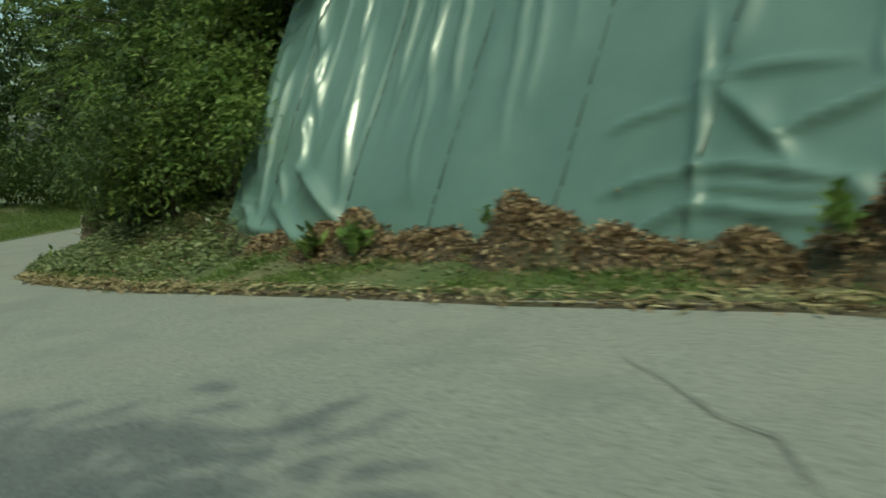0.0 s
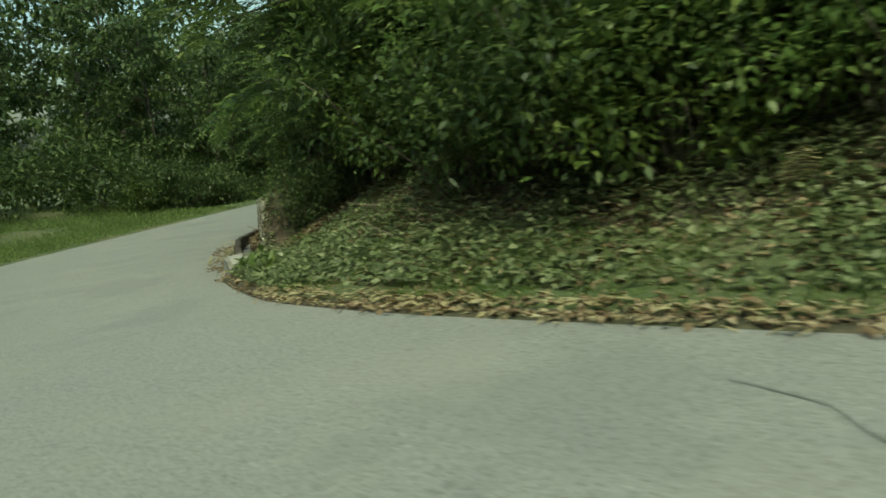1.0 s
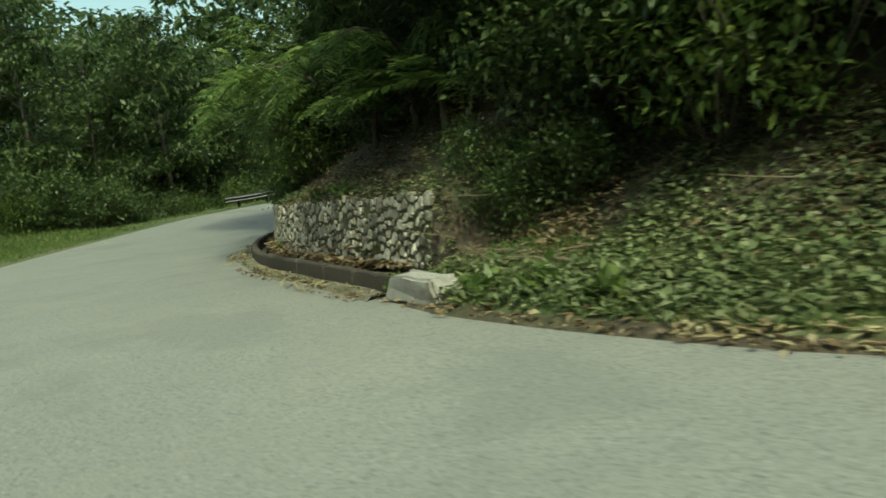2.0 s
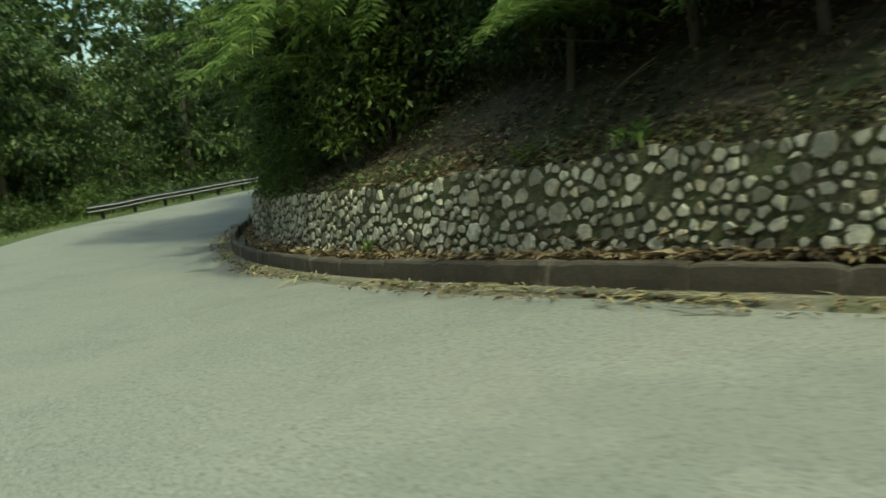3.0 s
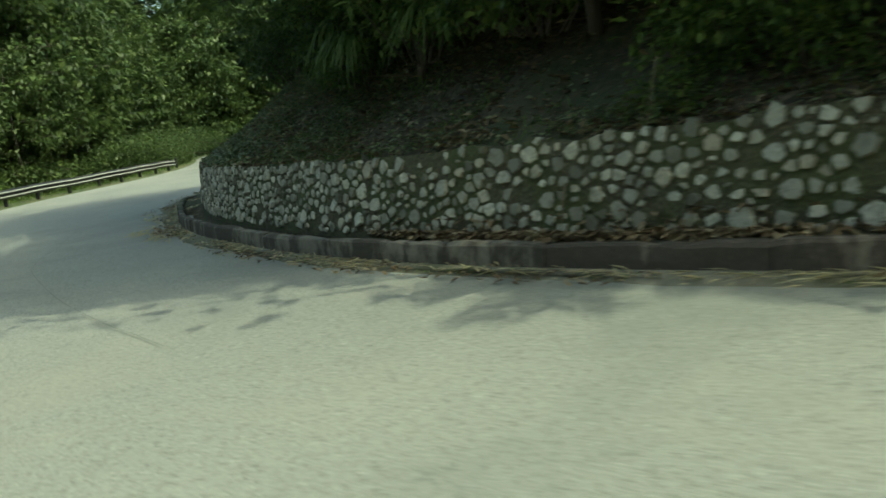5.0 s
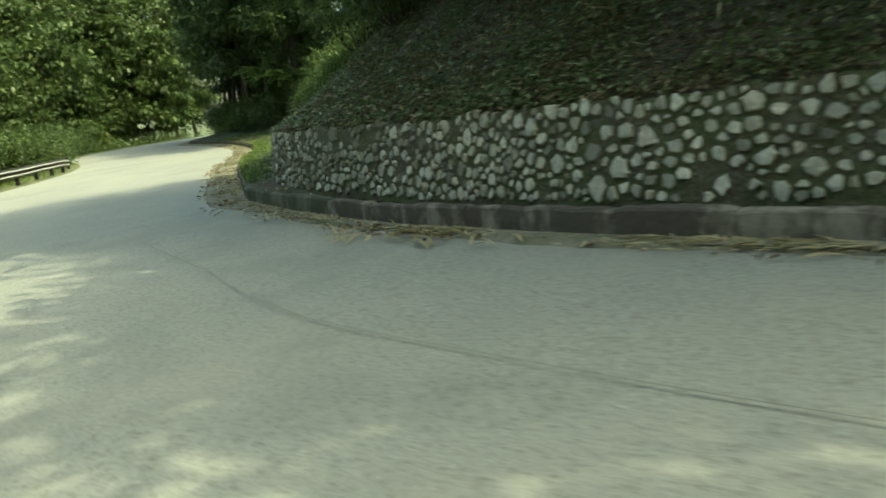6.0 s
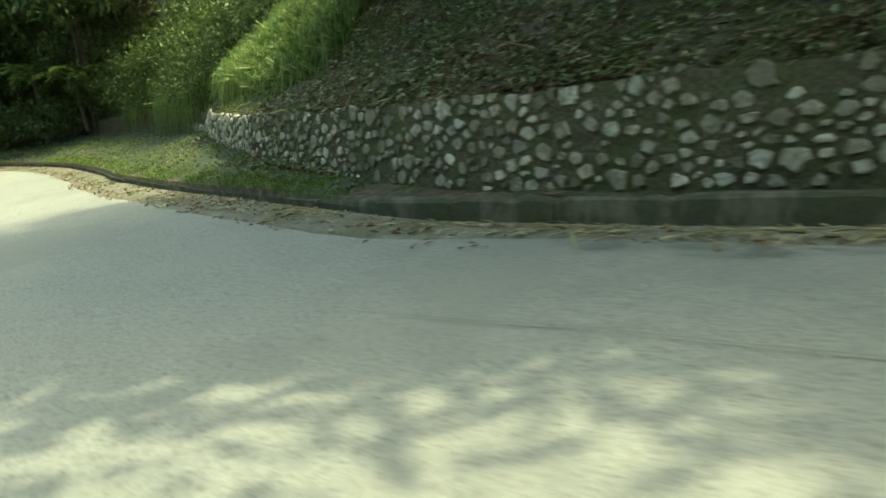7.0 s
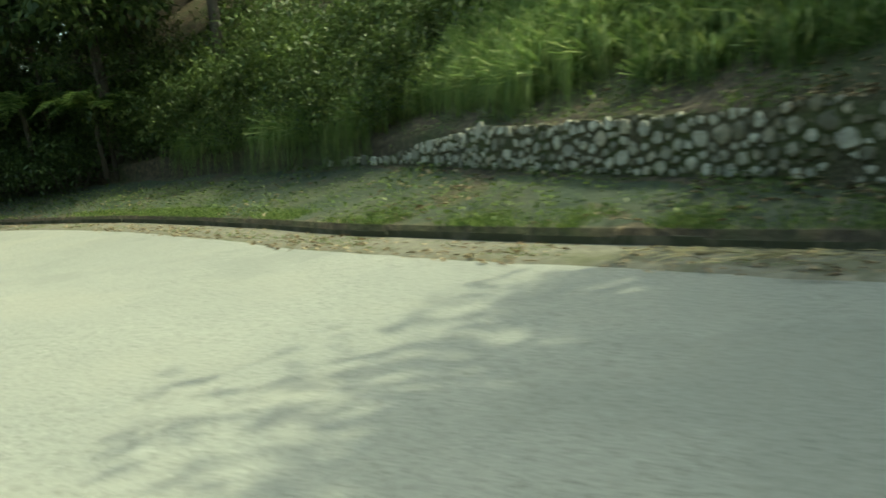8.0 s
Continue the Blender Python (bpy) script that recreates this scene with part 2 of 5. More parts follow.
# ---------- the lane: points of the road surface under the left lane ----------
LANE = [(12.92, -15.26, 1.01), (9.69, -11.45, 0.76), (6.46, -7.63, 0.51), (3.23, -3.82, 0.26), (0.00, 0.00, 0.01), (-3.32, 3.74, -0.36), (-7.02, 7.10, -0.68),
        (-10.34, 10.83, -1.04), (-12.97, 15.07, -1.45), (-14.91, 19.68, -1.82), (-16.16, 24.51, -2.17), (-16.64, 29.48, -2.52), (-16.40, 34.47, -2.85), (-15.50, 39.39, -3.11),
        (-14.02, 44.16, -3.29), (-11.83, 48.64, -3.38), (-8.65, 52.49, -3.49), (-5.18, 56.10, -3.58), (-1.65, 59.63, -3.65), (2.30, 62.69, -3.71), (6.59, 65.25, -3.77),
        (10.73, 68.05, -3.83), (14.56, 71.26, -3.89), (18.03, 74.86, -3.95), (21.30, 78.64, -4.01), (25.02, 81.99, -4.07), (29.35, 84.49, -4.13), (34.15, 85.86, -4.19), (39.15, 86.04, -4.25), (44.04, 85.00, -4.31), (48.53, 82.81, -4.37)]


def lane_samples():
    c = np.array(LANE)
    c = np.vstack([2 * c[0] - c[1], c, 2 * c[-1] - c[-2]])
    out = []
    for i in range(1, len(c) - 2):
        for u in np.arange(0, 1, 0.05):
            p0, p1, p2, p3 = c[i - 1 : i + 3]
            out.append(0.5 * (2 * p1 + (p2 - p0) * u + (2 * p0 - 5 * p1 + 4 * p2 - p3) * u**2 + (3 * p1 - p0 - 3 * p2 + p3) * u**3))
    return np.array(out)


LINE = lane_samples()
for _ in range(6):
    LINE[1:-1] = (LINE[:-2] + 2 * LINE[1:-1] + LINE[2:]) / 4
LINE_S = np.r_[0, np.cumsum(np.linalg.norm(np.diff(LINE[:, :2], axis=0), axis=1))]
LINE_S -= LINE_S[80]
_d = np.gradient(LINE[:, :2], axis=0)
LINE_H = np.unwrap(np.arctan2(_d[:, 1], _d[:, 0]))
S_MIN, S_MAX = -19.0, 128.0


def at(s, d, h=0.0):
    """World place of stations s along the lane, d to its right and h above the road. Takes numbers or arrays."""
    s, d, h = np.broadcast_arrays(np.asarray(s, float), np.asarray(d, float), np.asarray(h, float))
    x, y, z = (np.interp(s, LINE_S, LINE[:, k]) for k in range(3))
    a = np.interp(s, LINE_S, LINE_H)
    return np.stack([x + np.sin(a) * d, y - np.cos(a) * d, z + h], -1)


def heading(s):
    return float(np.interp(s, LINE_S, LINE_H))


def smooth_step(x, a, b):
    u = np.clip((np.asarray(x, float) - a) / (b - a), 0, 1)
    return u * u * (3 - 2 * u)


def ripple(x, y, scale, seed=0.0):
    """Smooth noise in -1..1 on arrays."""
    x, y = np.broadcast_arrays(np.asarray(x, float), np.asarray(y, float))
    return np.array([noise.noise((a * scale + seed, b * scale - seed, seed)) for a, b in zip(x.ravel(), y.ravel())]).reshape(x.shape)


EDGE_S = [-20, 0, 2.5, 4.5, 7, 10, 14, 18, 22, 25, 28, 32, 40, 46, 51, 54.8, 57, 60, 62.5, 64, 67.4, 70, 73, 78, 80, 84, 88, 115]
EDGE_D = [5.3, 5.3, 5.25, 4.85, 4.62, 4.5, 4.5, 4.52, 4.85, 5.3, 5.46, 5.42, 5.38, 5.44, 5.56, 5.50, 5.42, 5.22, 5.16, 5.35, 5.95, 6.25, 6.43, 6.55, 6.5, 6.5, 6.3, 6.0]



def edge(s):
    """How far to the right the carriageway ends."""
    return np.interp(s, EDGE_S, EDGE_D)


def wall_foot(s):
    """Where the stone wall stands: how far behind the carriageway, and the heights of its foot and top."""
    return (np.interp(s, [63.0, 66, 69, 73, 80, 86], [0.58, 0.78, 1.15, 1.75, 2.8, 3.3]), np.interp(s, [62.5, 66, 69, 73, 80], [0.18, 0.26, 0.38, 0.50, 0.68]),
            np.interp(s, [60, 66, 73, 80], [1.04, 1.0, 1.06, 1.16]))


def bank_height(s, u):
    """Height of the ground above the road, u metres to the right of the carriageway's end."""
    s, u = np.broadcast_arrays(np.asarray(s, float), np.asarray(u, float))
    early = np.interp(u, [0, 0.3, 1.1, 1.4, 1.7, 3.2, 5.0, 13.0], [0.02, 0.06, 0.26, 0.35, 0.8, 3.6, 6.0, 10.0])
    grass = np.interp(u, [0, 0.3, 1.2, 2.2, 4.0, 7.0, 13.0], [0.02, 0.08, 0.40, 0.95, 2.3, 4.6, 8.5])
    uf, lo, hi = wall_foot(s)
    q = np.clip((u - 0.10) / np.maximum(uf - 0.10, 0.05), 0, 1)
    up = np.clip((u - uf) / 0.09, 0, 1)
    walled = np.where(u < 0.09, -0.1, 0.15 + (lo - 0.15) * q**1.5 + (hi - 0.05 - lo) * up)
    walled = walled + np.interp(u - uf - 0.09, [0, 0.9, 2.8, 5.8, 12.5], [0, 0.5, 1.95, 4.5, 9.0])
    walled = walled - 0.55 * (u > 0.12) * (u < 0.5) * (1 - smooth_step(s, 25.4, 26.4))
    walled = walled - 0.50 * (u > 0.12) * (u < np.where(s > 46, 0.5, 0.36)) * smooth_step(s, 25.4, 26.4) * (1 - smooth_step(s, 58.0, 61.0))
    w1, w2 = smooth_step(s, 9.5, 12.0), smooth_step(s, 23.4, 23.95)
    h = early * (1 - w1) + grass * w1
    return h * (1 - w2) + walled * w2


def on_bank(s, u, lift=0.0):
    """World place of points on the right bank."""
    return at(s, edge(s) + np.asarray(u), bank_height(s, u) + lift)


def left_height(s, v):
    """Height of the ground v metres beyond the left edge of the carriageway."""
    s, v = np.broadcast_arrays(np.asarray(s, float), np.asarray(v, float))
    flat = np.interp(v, [0, 0.4, 2.5, 5, 10, 20, 40, 90], [0.0, 0.02, 0.05, 0.35, 0.9, 1.2, -1.0, -4.0])
    drop = np.interp(v, [0, 0.4, 1.6, 3, 6, 12, 25, 90], [0.0, 0.03, 0.0, -0.7, -2.2, -4.0, -6.0, -8.0])
    w = smooth_step(s, 50, 60) 
    return flat * (1 - w) + drop * w


def left_edge(s):
    """How far to the left the carriageway ends."""
    return np.interp(s, [64, 70, 78, 86], [2.2, 1.85, 0.95, 0.6])


def on_left(s, v, lift=0.0):
    return at(s, -left_edge(s) - np.asarray(v), left_height(s, v) + lift)


# ---------- ground, road, banks ----------
def ribbon(name, stations, offsets, place, material, kind="structure", label="", category=""):
    rows = [place(np.full(len(offsets), s), np.asarray(offsets)) for s in stations]
    k = len(offsets)
    faces = [(i * k + j, i * k + j + 1, (i + 1) * k + j + 1, (i + 1) * k + j) for i in range(len(rows) - 1) for j in range(k - 1)]
    return tagged(mesh_object(name, np.concatenate(rows), faces, material, smooth=True), label, category, kind=kind)


STATIONS = np.arange(S_MIN, S_MAX + 0.1, 0.5)


def road_place(s, q):
    w = edge(s)
    a = left_edge(s) + 0.25
    d = -a + q * (w + 0.3 + a)
    worn = 0.012 * np.sin(q * 17) * (q > 0.05) * (q < 0.95)
    return at(s, d, worn - 0.02 * (2 * q - 1) ** 2)


ribbon("road", STATIONS, np.linspace(0, 1, 15), road_place, M_ROAD, label="sun-bleached grey asphalt hill road round a bend", category="road")

BANK_COLUMNS = 28


def bank_columns(s):
    """Offsets of the bank's mesh lines at a station, closer together at the kerb and the wall."""
    uf = float(wall_foot(s)[0])
    near = [-0.3, 0, 0.08, 0.10, 0.14] + [0.14 + (uf - 0.145) * q for q in (0.2, 0.4, 0.6, 0.8, 1.0)]
    return near + [uf + x for x in (0.05, 0.10, 0.25, 0.45, 0.7, 1.0, 1.3, 1.7, 2.1, 2.6, 3.2, 4.0, 5.0, 6.2, 7.6, 9.2, 11.0, 12.6)]


def bank_place(s, u):
    u = np.array(bank_columns(float(s[0])))
    uf = wall_foot(s)[0]
    p = on_bank(s, u)
    rough = np.where(u > uf + 0.3, 0.14, np.where(u > 0.05, 0.03, 0.0))
    rough = np.where((s > 23) & (u < uf + 0.2) & ((u < 0.15) | (u > uf - 0.2)), 0.0, rough)
    p[:, 2] += rough * ripple(p[:, 0], p[:, 1], 0.9, 3.0) + 0.35 * rough * ripple(p[:, 0], p[:, 1], 3.1, 7.0) - np.where(u < 0, 0.08, 0.0)
    return p


ribbon("bank", STATIONS, np.zeros(BANK_COLUMNS), bank_place, M_SOIL, label="steep hillside bank of dark soil and dead leaves", category="bank")



def near_verge(s, u):
    p = on_bank(s, u, 0.035)
    p[:, 2] += np.where(u > 0.1, 0.02, 0) * ripple(p[:, 0], p[:, 1], 2.5, 3.0) - np.where((u > 1.2) | (u < 0.03), 0.04, 0.0)
    return p


def far_verge(s, q):
    uf = wall_foot(s)[0]
    u = 0.13 + q * (uf - 0.2)
    p = on_bank(s, u, 0.02)
    p[:, 2] += 0.03 * ripple(p[:, 0], p[:, 1], 2.5, 3.0) - np.where((q > 0.95) | (q < 0.05), 0.03, 0.0)
    return p


ribbon("grass_strip", np.arange(64.5, 112, 0.4), np.linspace(0, 1, 8), far_verge, M_TURF, label="green grass slope below the stone bank", category="verge")
ribbon("grass_strip", np.arange(S_MIN, 23.4, 0.35), [0.02, 0.12, 0.3, 0.5, 0.7, 0.9, 1.1, 1.25, 1.4], near_verge, M_VERGE, label="narrow grass strip at the foot of the bank", category="verge")

LEFT_V = [-0.2, 0, 0.3, 0.7, 1.2, 1.8, 2.5, 3.3, 4.2, 5.5, 7.5, 10, 14, 20, 28, 40, 60, 90]


def left_place(s, v):
    p = on_left(s, v)
    p[:, 2] += np.where(v > 0.2, 0.05, 0) * ripple(p[:, 0], p[:, 1], 1.1, 5.0) + np.where(v > 4, 0.3, 0) * ripple(p[:, 0], p[:, 1], 0.25, 9.0) - np.where(v < 0, 0.06, 0.004)
    return p


ribbon("verge", STATIONS, LEFT_V, left_place, M_VERGE, label="grassy roadside verge falling away to woodland", category="verge")


def far_ground():
    """The land all round, out to the horizon, under the road and the banks."""
    verts, faces = [], []
    rings, spokes = [0, 60, 120, 250, 600, 1600], 48
    for r in rings:
        for k in range(spokes):
            a = 2 * math.pi * k / spokes
            x, y = -5 + r * math.cos(a), 28 + r * math.sin(a)
            verts.append((x, y, -12.5 - 0.004 * r))
    for i in range(len(rings) - 1):
        for k in range(spokes):
            j = (k + 1) % spokes
            faces.append((i * spokes + k, i * spokes + j, (i + 1) * spokes + j, (i + 1) * spokes + k))
    return tagged(mesh_object("ground", verts, faces, M_VERGE), "wide green land below the hill road", "ground", kind="structure")


far_ground()


def hill_core():
    """The inside of the hill, behind the bank."""
    rim = on_bank(np.arange(S_MIN, S_MAX, 2.0), 12.6, -0.1)
    top = np.array([14.0, 27.0, 13.0])
    rows = [rim + (top - rim) * u + np.array([0, 0, 2.5 * math.sin(u * math.pi)]) for u in (0, 0.25, 0.5, 0.75, 1.0)]
    k = len(rim)
    faces = [(i * k + j, i * k + j + 1, (i + 1) * k + j + 1, (i + 1) * k + j) for i in range(4) for j in range(k - 1)]
    return tagged(mesh_object("hill", np.concatenate(rows), faces, M_SOIL, smooth=True), "wooded hilltop above the bend", "hill", kind="structure")


hill_core()


# ---------- kerb, drain, block, guard rail ----------
def sweep(name, stations, section, place, material, closed=True, **tags):
    """A long piece whose section, points of (u, h), runs along the road."""
    k, verts = len(section), []
    for s in stations:
        for j, (u, h) in enumerate(section):
            verts.append(place(s, u, h, j))
    n = len(stations)
    faces = [(i * k + j, i * k + (j + 1) % k, (i + 1) * k + (j + 1) % k, (i + 1) * k + j) for i in range(n - 1) for j in range(k if closed else k - 1)]
    if closed:
        faces += [tuple(range(k - 1, -1, -1)), tuple(range((n - 1) * k, n * k))]
    ob = mesh_object(name, verts, faces, material)
    return tagged(ob, **tags) if tags else ob


def kerb_place(s, u, h, j):
    top = 0.02 * noise.noise((s * 0.9, j * 3.1, 2.0)) + (0.012 * noise.noise((s * 7.0, j * 5.0, 4.0)))
    low = float(smooth_step(s, 62, 66)) * 0.15
    return at(s, edge(s) + u + 0.6 * top, (h - low if h > 0.1 else h) + (top if h > 0.1 else 0))


KERB_SECTION = [(0.0, -0.15), (0.006, 0.10), (0.012, 0.205), (0.03, 0.228), (0.11, 0.23), (0.135, 0.21), (0.137, -0.30)]


def kerb_line():
    """The drain's kerb, cast in short lengths with open joints."""
    kerb = tagged(new("kerb"), "low stained concrete drain kerb along the road", "kerb", kind="structure")
    rng = random.Random(31)
    s = 23.4
    while s < 125:
        length = rng.uniform(1.0, 1.5) if s < 80 else 4.0
        e = s + length - rng.uniform(0.004, 0.016)
        shift, rise, chip = rng.uniform(-0.012, 0.012), rng.uniform(-0.014, 0.010), rng.uniform(0.2, 1.0)

        def place(q, u, h, j):
            worn = 0.0
            if h > 0.15:
                end = min(q - s, e - q)
                worn = -0.03 * chip * math.exp(-end / 0.05) - 0.05 * max(0.0, noise.noise((q * 2.3, 8.0, 1.0)) - 0.25)
            return kerb_place(q, u, h, j) + np.array([0, 0, rise + worn]) * (h > 0.05) + (at(q, shift) - at(q, 0.0))

        piece = sweep("kerb_stone", np.linspace(s, e, 13), KERB_SECTION, place, M_KERB_BLACK if s < 43 else M_KERB if s < 58.5 else M_KERB_MOSSY)
        piece.parent = kerb
        s += length


kerb_line()


def apron():
    """A thin strip of old concrete gutter between carriageway and kerb."""
    st = np.arange(24.0, 126, 0.4)
    rows = []
    for s in st:
        w = 0.26 + 0.48 * float(smooth_step(s, 60, 64)) + 0.12 * noise.noise((s * 0.35, 1.0, 0.0)) + 0.07 * noise.noise((s * 2.3, 4.0, 0.0))
        for u, h in ((-w, -0.02), (-w + 0.06, 0.012), (-0.2, 0.022), (0.01, 0.026)):
            rows.append(at(s, edge(s) + u, h))
    faces = [(i * 4 + j, i * 4 + j + 1, i * 4 + j + 5, i * 4 + j + 4) for i in range(len(st) - 1) for j in range(3)]
    return tagged(mesh_object("gutter", rows, faces, M_GUTTER, smooth=True), "sandy concrete gutter strip beside the kerb", "gutter", kind="structure")


def mat_gutter():
    n = Nodes("sandy_gutter")
    a, b, c = n.noise(1.1, 6, 0.75), n.noise(9, 5, 0.7), n.noise(45, 3)
    base = n.ramp(b, (0.3, (0.11, 0.102, 0.076)), (0.7, (0.25, 0.235, 0.18)))
    base = n.mix(n.ramp(a, (0.48, (0.0,)), (0.62, (0.75,))), base, n.ramp(c, (0.3, (0.06, 0.065, 0.03)), (0.7, (0.15, 0.15, 0.075))))
    n.bump(b, 0.6, 0.02)
    return n.done(base, 0.95)


M_GUTTER = mat_gutter()


def broken_block():
    """A broken concrete slab lying at the mouth of the drain."""
    bm = bmesh.new()
    bmesh.ops.create_cube(bm, size=1.0)
    for v in bm.verts:
        v.co = Vector((v.co.x * (1.12 if v.co.z < 0 else 0.84), v.co.y * 0.34, v.co.z * 0.30))
    bmesh.ops.bevel(bm, geom=bm.edges[:], offset=0.035, segments=2, affect="EDGES")
    bmesh.ops.subdivide_edges(bm, edges=bm.edges[:], cuts=2, use_grid_fill=True)
    for v in bm.verts:
        v.co += Vector((1, 1, 1)) * 0.035 * noise.noise(v.co * 7.0) + Vector((0, 0, 0.045 * noise.noise(v.co * 2.6))) + Vector((0.05 * noise.noise(v.co * 3.3 + Vector((4, 0, 0))), 0, 0))
    me = bpy.data.meshes.new("concrete_block")
    bm.to_mesh(me)
    bm.free()
    me.materials.append(M_BLOCK)
    ob = new("concrete_block", me)
    p = at(23.0, 5.10, 0.12)
    ob.matrix_world = pose(*p, 0, 1.5, math.degrees(heading(23.0)) - 3)
    return tagged(ob, "broken pale concrete slab lying beside the drain mouth", "concrete block")


broken_block()
apron()


def guard_rail():
    rail = tagged(new("guard_rail"), "long guard rail, its ridge highlights and shade put into the colours", "guard rail")
    v0, s0, s1 = 0.2, 57.0, 87.0
    wave = [(u, h - 0.16) for u, h in ((0.0, 0.44), (0.03, 0.48), (0.075, 0.50), (0.075, 0.55), (0.03, 0.58), (0.0, 0.60), (0.03, 0.62), (0.075, 0.65), (0.075, 0.70), (0.03, 0.72), (0.0, 0.76))]
    section = wave + [(u - 0.012, h) for u, h in reversed(wave)]
    k = 0
    for a in np.arange(s0, s1 - 0.1, 4.0):
        b = min(a + 4.02, s1)

        def place(s, u, h, j):
            sag = 0.03 * noise.noise((s * 0.4, 0, 0)) - 0.10 * float(smooth_step(s, 84, 87))
            return at(s, -left_edge(s) - v0 + u, h + sag)

        beam = sweep("rail_beam", np.linspace(a, b, 9), section, place, M_RAIL_SHADE)
        beam.parent = rail
        # highlights along the two ridges, laid on as thin white strips
        for h0, h1 in ((0.345, 0.385), (0.495, 0.54)):
            stripe = sweep("stripe", np.linspace(a, b, 9), [(0.074, h0), (0.079, h0), (0.079, h1), (0.074, h1)], place, M_RAIL_LIT)
            stripe.parent, stripe["label"] = beam, "white strip for the highlight on a ridge"
        for s in (a + 1.0, a + 3.0):
            bm = bmesh.new()
            bmesh.ops.create_cube(bm, size=1.0)
            for v in bm.verts:
                v.co = Vector((v.co.x * 0.10, v.co.y * 0.12, v.co.z * 0.95))
            bmesh.ops.bevel(bm, geom=bm.edges[:], offset=0.012, segments=1, affect="EDGES")
            post = part("rail_post", bm, M_RAIL_SHADE, rail)
            post.matrix_world = pose(*at(s, -left_edge(s) - v0 - 0.09, 0.08), 0, 0, math.degrees(heading(s)))
            k += 1
    return rail


guard_rail()


# ---------- the sheeted slope ----------
TARP_S0, TARP_S1 = -13.0, 10.1


# creases of the sheet: (s, h) of both ends, half width, how far it stands out
CREASES = [(3.88, 2.1, 3.66, 0.6, 0.06, 0.09), (4.5, 1.28, 3.9, 1.46, 0.05, 0.06), (4.05, 0.4, 3.66, 0.62, 0.06, 0.09), (4.4, 0.72, 3.68, 0.9, 0.06, 0.07), (3.62, 0.88, 2.6, 0.78, 0.07, 0.11),
           (3.6, 0.56, 2.55, 0.5, 0.05, 0.10), (3.8, 1.62, 2.8, 1.64, 0.06, 0.07), (3.62, 1.5, 3.02, 0.92, 0.09, 0.10), (3.1, 1.12, 2.4, 1.36, 0.07, 0.10), (3.64, 1.9, 3.4, 2.6, 0.08, 0.09), (3.62, 0.72, 2.6, 0.66, 0.05, 0.06)]
FOLDS = [(8.8, 2.7, 8.72, 1.71, 0.07, 0.10), (8.75, 1.80, 8.45, 1.10, 0.07, 0.13), (8.5, 1.18, 7.5, 0.52, 0.07, 0.14), (9.75, 2.5, 9.72, 1.6, 0.06, 0.10), (9.74, 1.7, 9.5, 0.80, 0.05, 0.07),
         (10.3, 2.8, 10.0, 1.4, 0.05, 0.09), (10.25, 1.0, 9.45, 0.50, 0.06, 0.10), (9.05, 0.74, 8.2, 0.32, 0.07, 0.13), (10.05, 0.58, 9.0, 0.44, 0.05, 0.09), (9.6, 4.0, 8.55, 1.9, 0.06, 0.08), (7.9, 2.6, 7.62, 0.95, 0.05, 0.08),
         (8.2, 4.2, 7.95, 2.0, 0.04, 0.08), (9.25, 1.25, 8.9, 0.85, 0.04, 0.07), (10.1, 0.75, 9.6, 0.85, 0.04, 0.06), (6.9, 4.0, 6.55, 1.2, 0.035, 0.06), (6.5, 4.0, 6.3, 1.9, 0.04, 0.08), (5.75, 4.2, 5.6, 1.6, 0.035, 0.06),
         (5.5, 4.2, 5.42, 2.0, 0.035, 0.07), (5.2, 4.2, 5.1, 2.4, 0.035, 0.05), (7.2, 4.2, 7.15, 2.0, 0.035, 0.07)]


def crease(s, h, row, wave=0.05):
    """A soft ridge along a line that fades towards its ends."""
    s0, h0, s1, h1, w, out = row
    ds, dh = s1 - s0, h1 - h0
    L = math.hypot(ds, dh)
    q = ((s - s0) * ds + (h - h0) * dh) / (L * L)
    if q < -0.2 or q > 1.2:
        return 0.0
    off = ((s - s0) * dh - (h - h0) * ds) / L + wave * noise.noise((q * L * 1.6, s0, h0))
    return out * math.exp(-abs(off / (0.75 * w)) ** 1.2) * math.sin(math.pi * min(max((q + 0.2) / 1.4, 0), 1)) ** 0.7


def tarp_point(s, h):
    """A place on the plastic sheet: leaning against the slope, with hanging folds."""
    base = at(s, 5.9 + (h - 0.35) / 2.0, h)
    a = heading(s)
    out = np.array([-math.sin(a) * 0.89, math.cos(a) * 0.89, 0.45])
    push = 0.05 * noise.noise((s * 0.9 + 0.1 * h, h * 0.15, 1.0)) + 0.06 * noise.noise((s * 0.45, h * 0.5, 20.0))
    if 2.0 < s < 5.0:
        push += sum(crease(s, h, row) for row in CREASES)
    if s > 4.6:
        push += sum(crease(s, h, (*row[:4], 1.5 * row[4], 1.2 * row[5]), 0.05) for row in FOLDS)
        push += 0.13 * math.exp(-((s - 8.02) / 0.42) ** 2 - ((h - 1.35) / 0.75) ** 2)
    tight = float(smooth_step(s, 5.0, 6.5)) * float(smooth_step(h, 0.9, 2.2))
    push += tight * 0.05 * (1 - abs(noise.noise((s * 2.6 + 0.2 * h, h * 0.12, 5.0)))) ** 16
    if s < 2.6:
        push += 0.06 * (1 - abs(noise.noise((s * 1.1 + 0.4 * h, h * 1.5, 12.0)))) ** 8
    push += 0.010 * noise.noise((s * 4.0, h * 2.5, 30.0))
    return base + out * (push + 0.04)


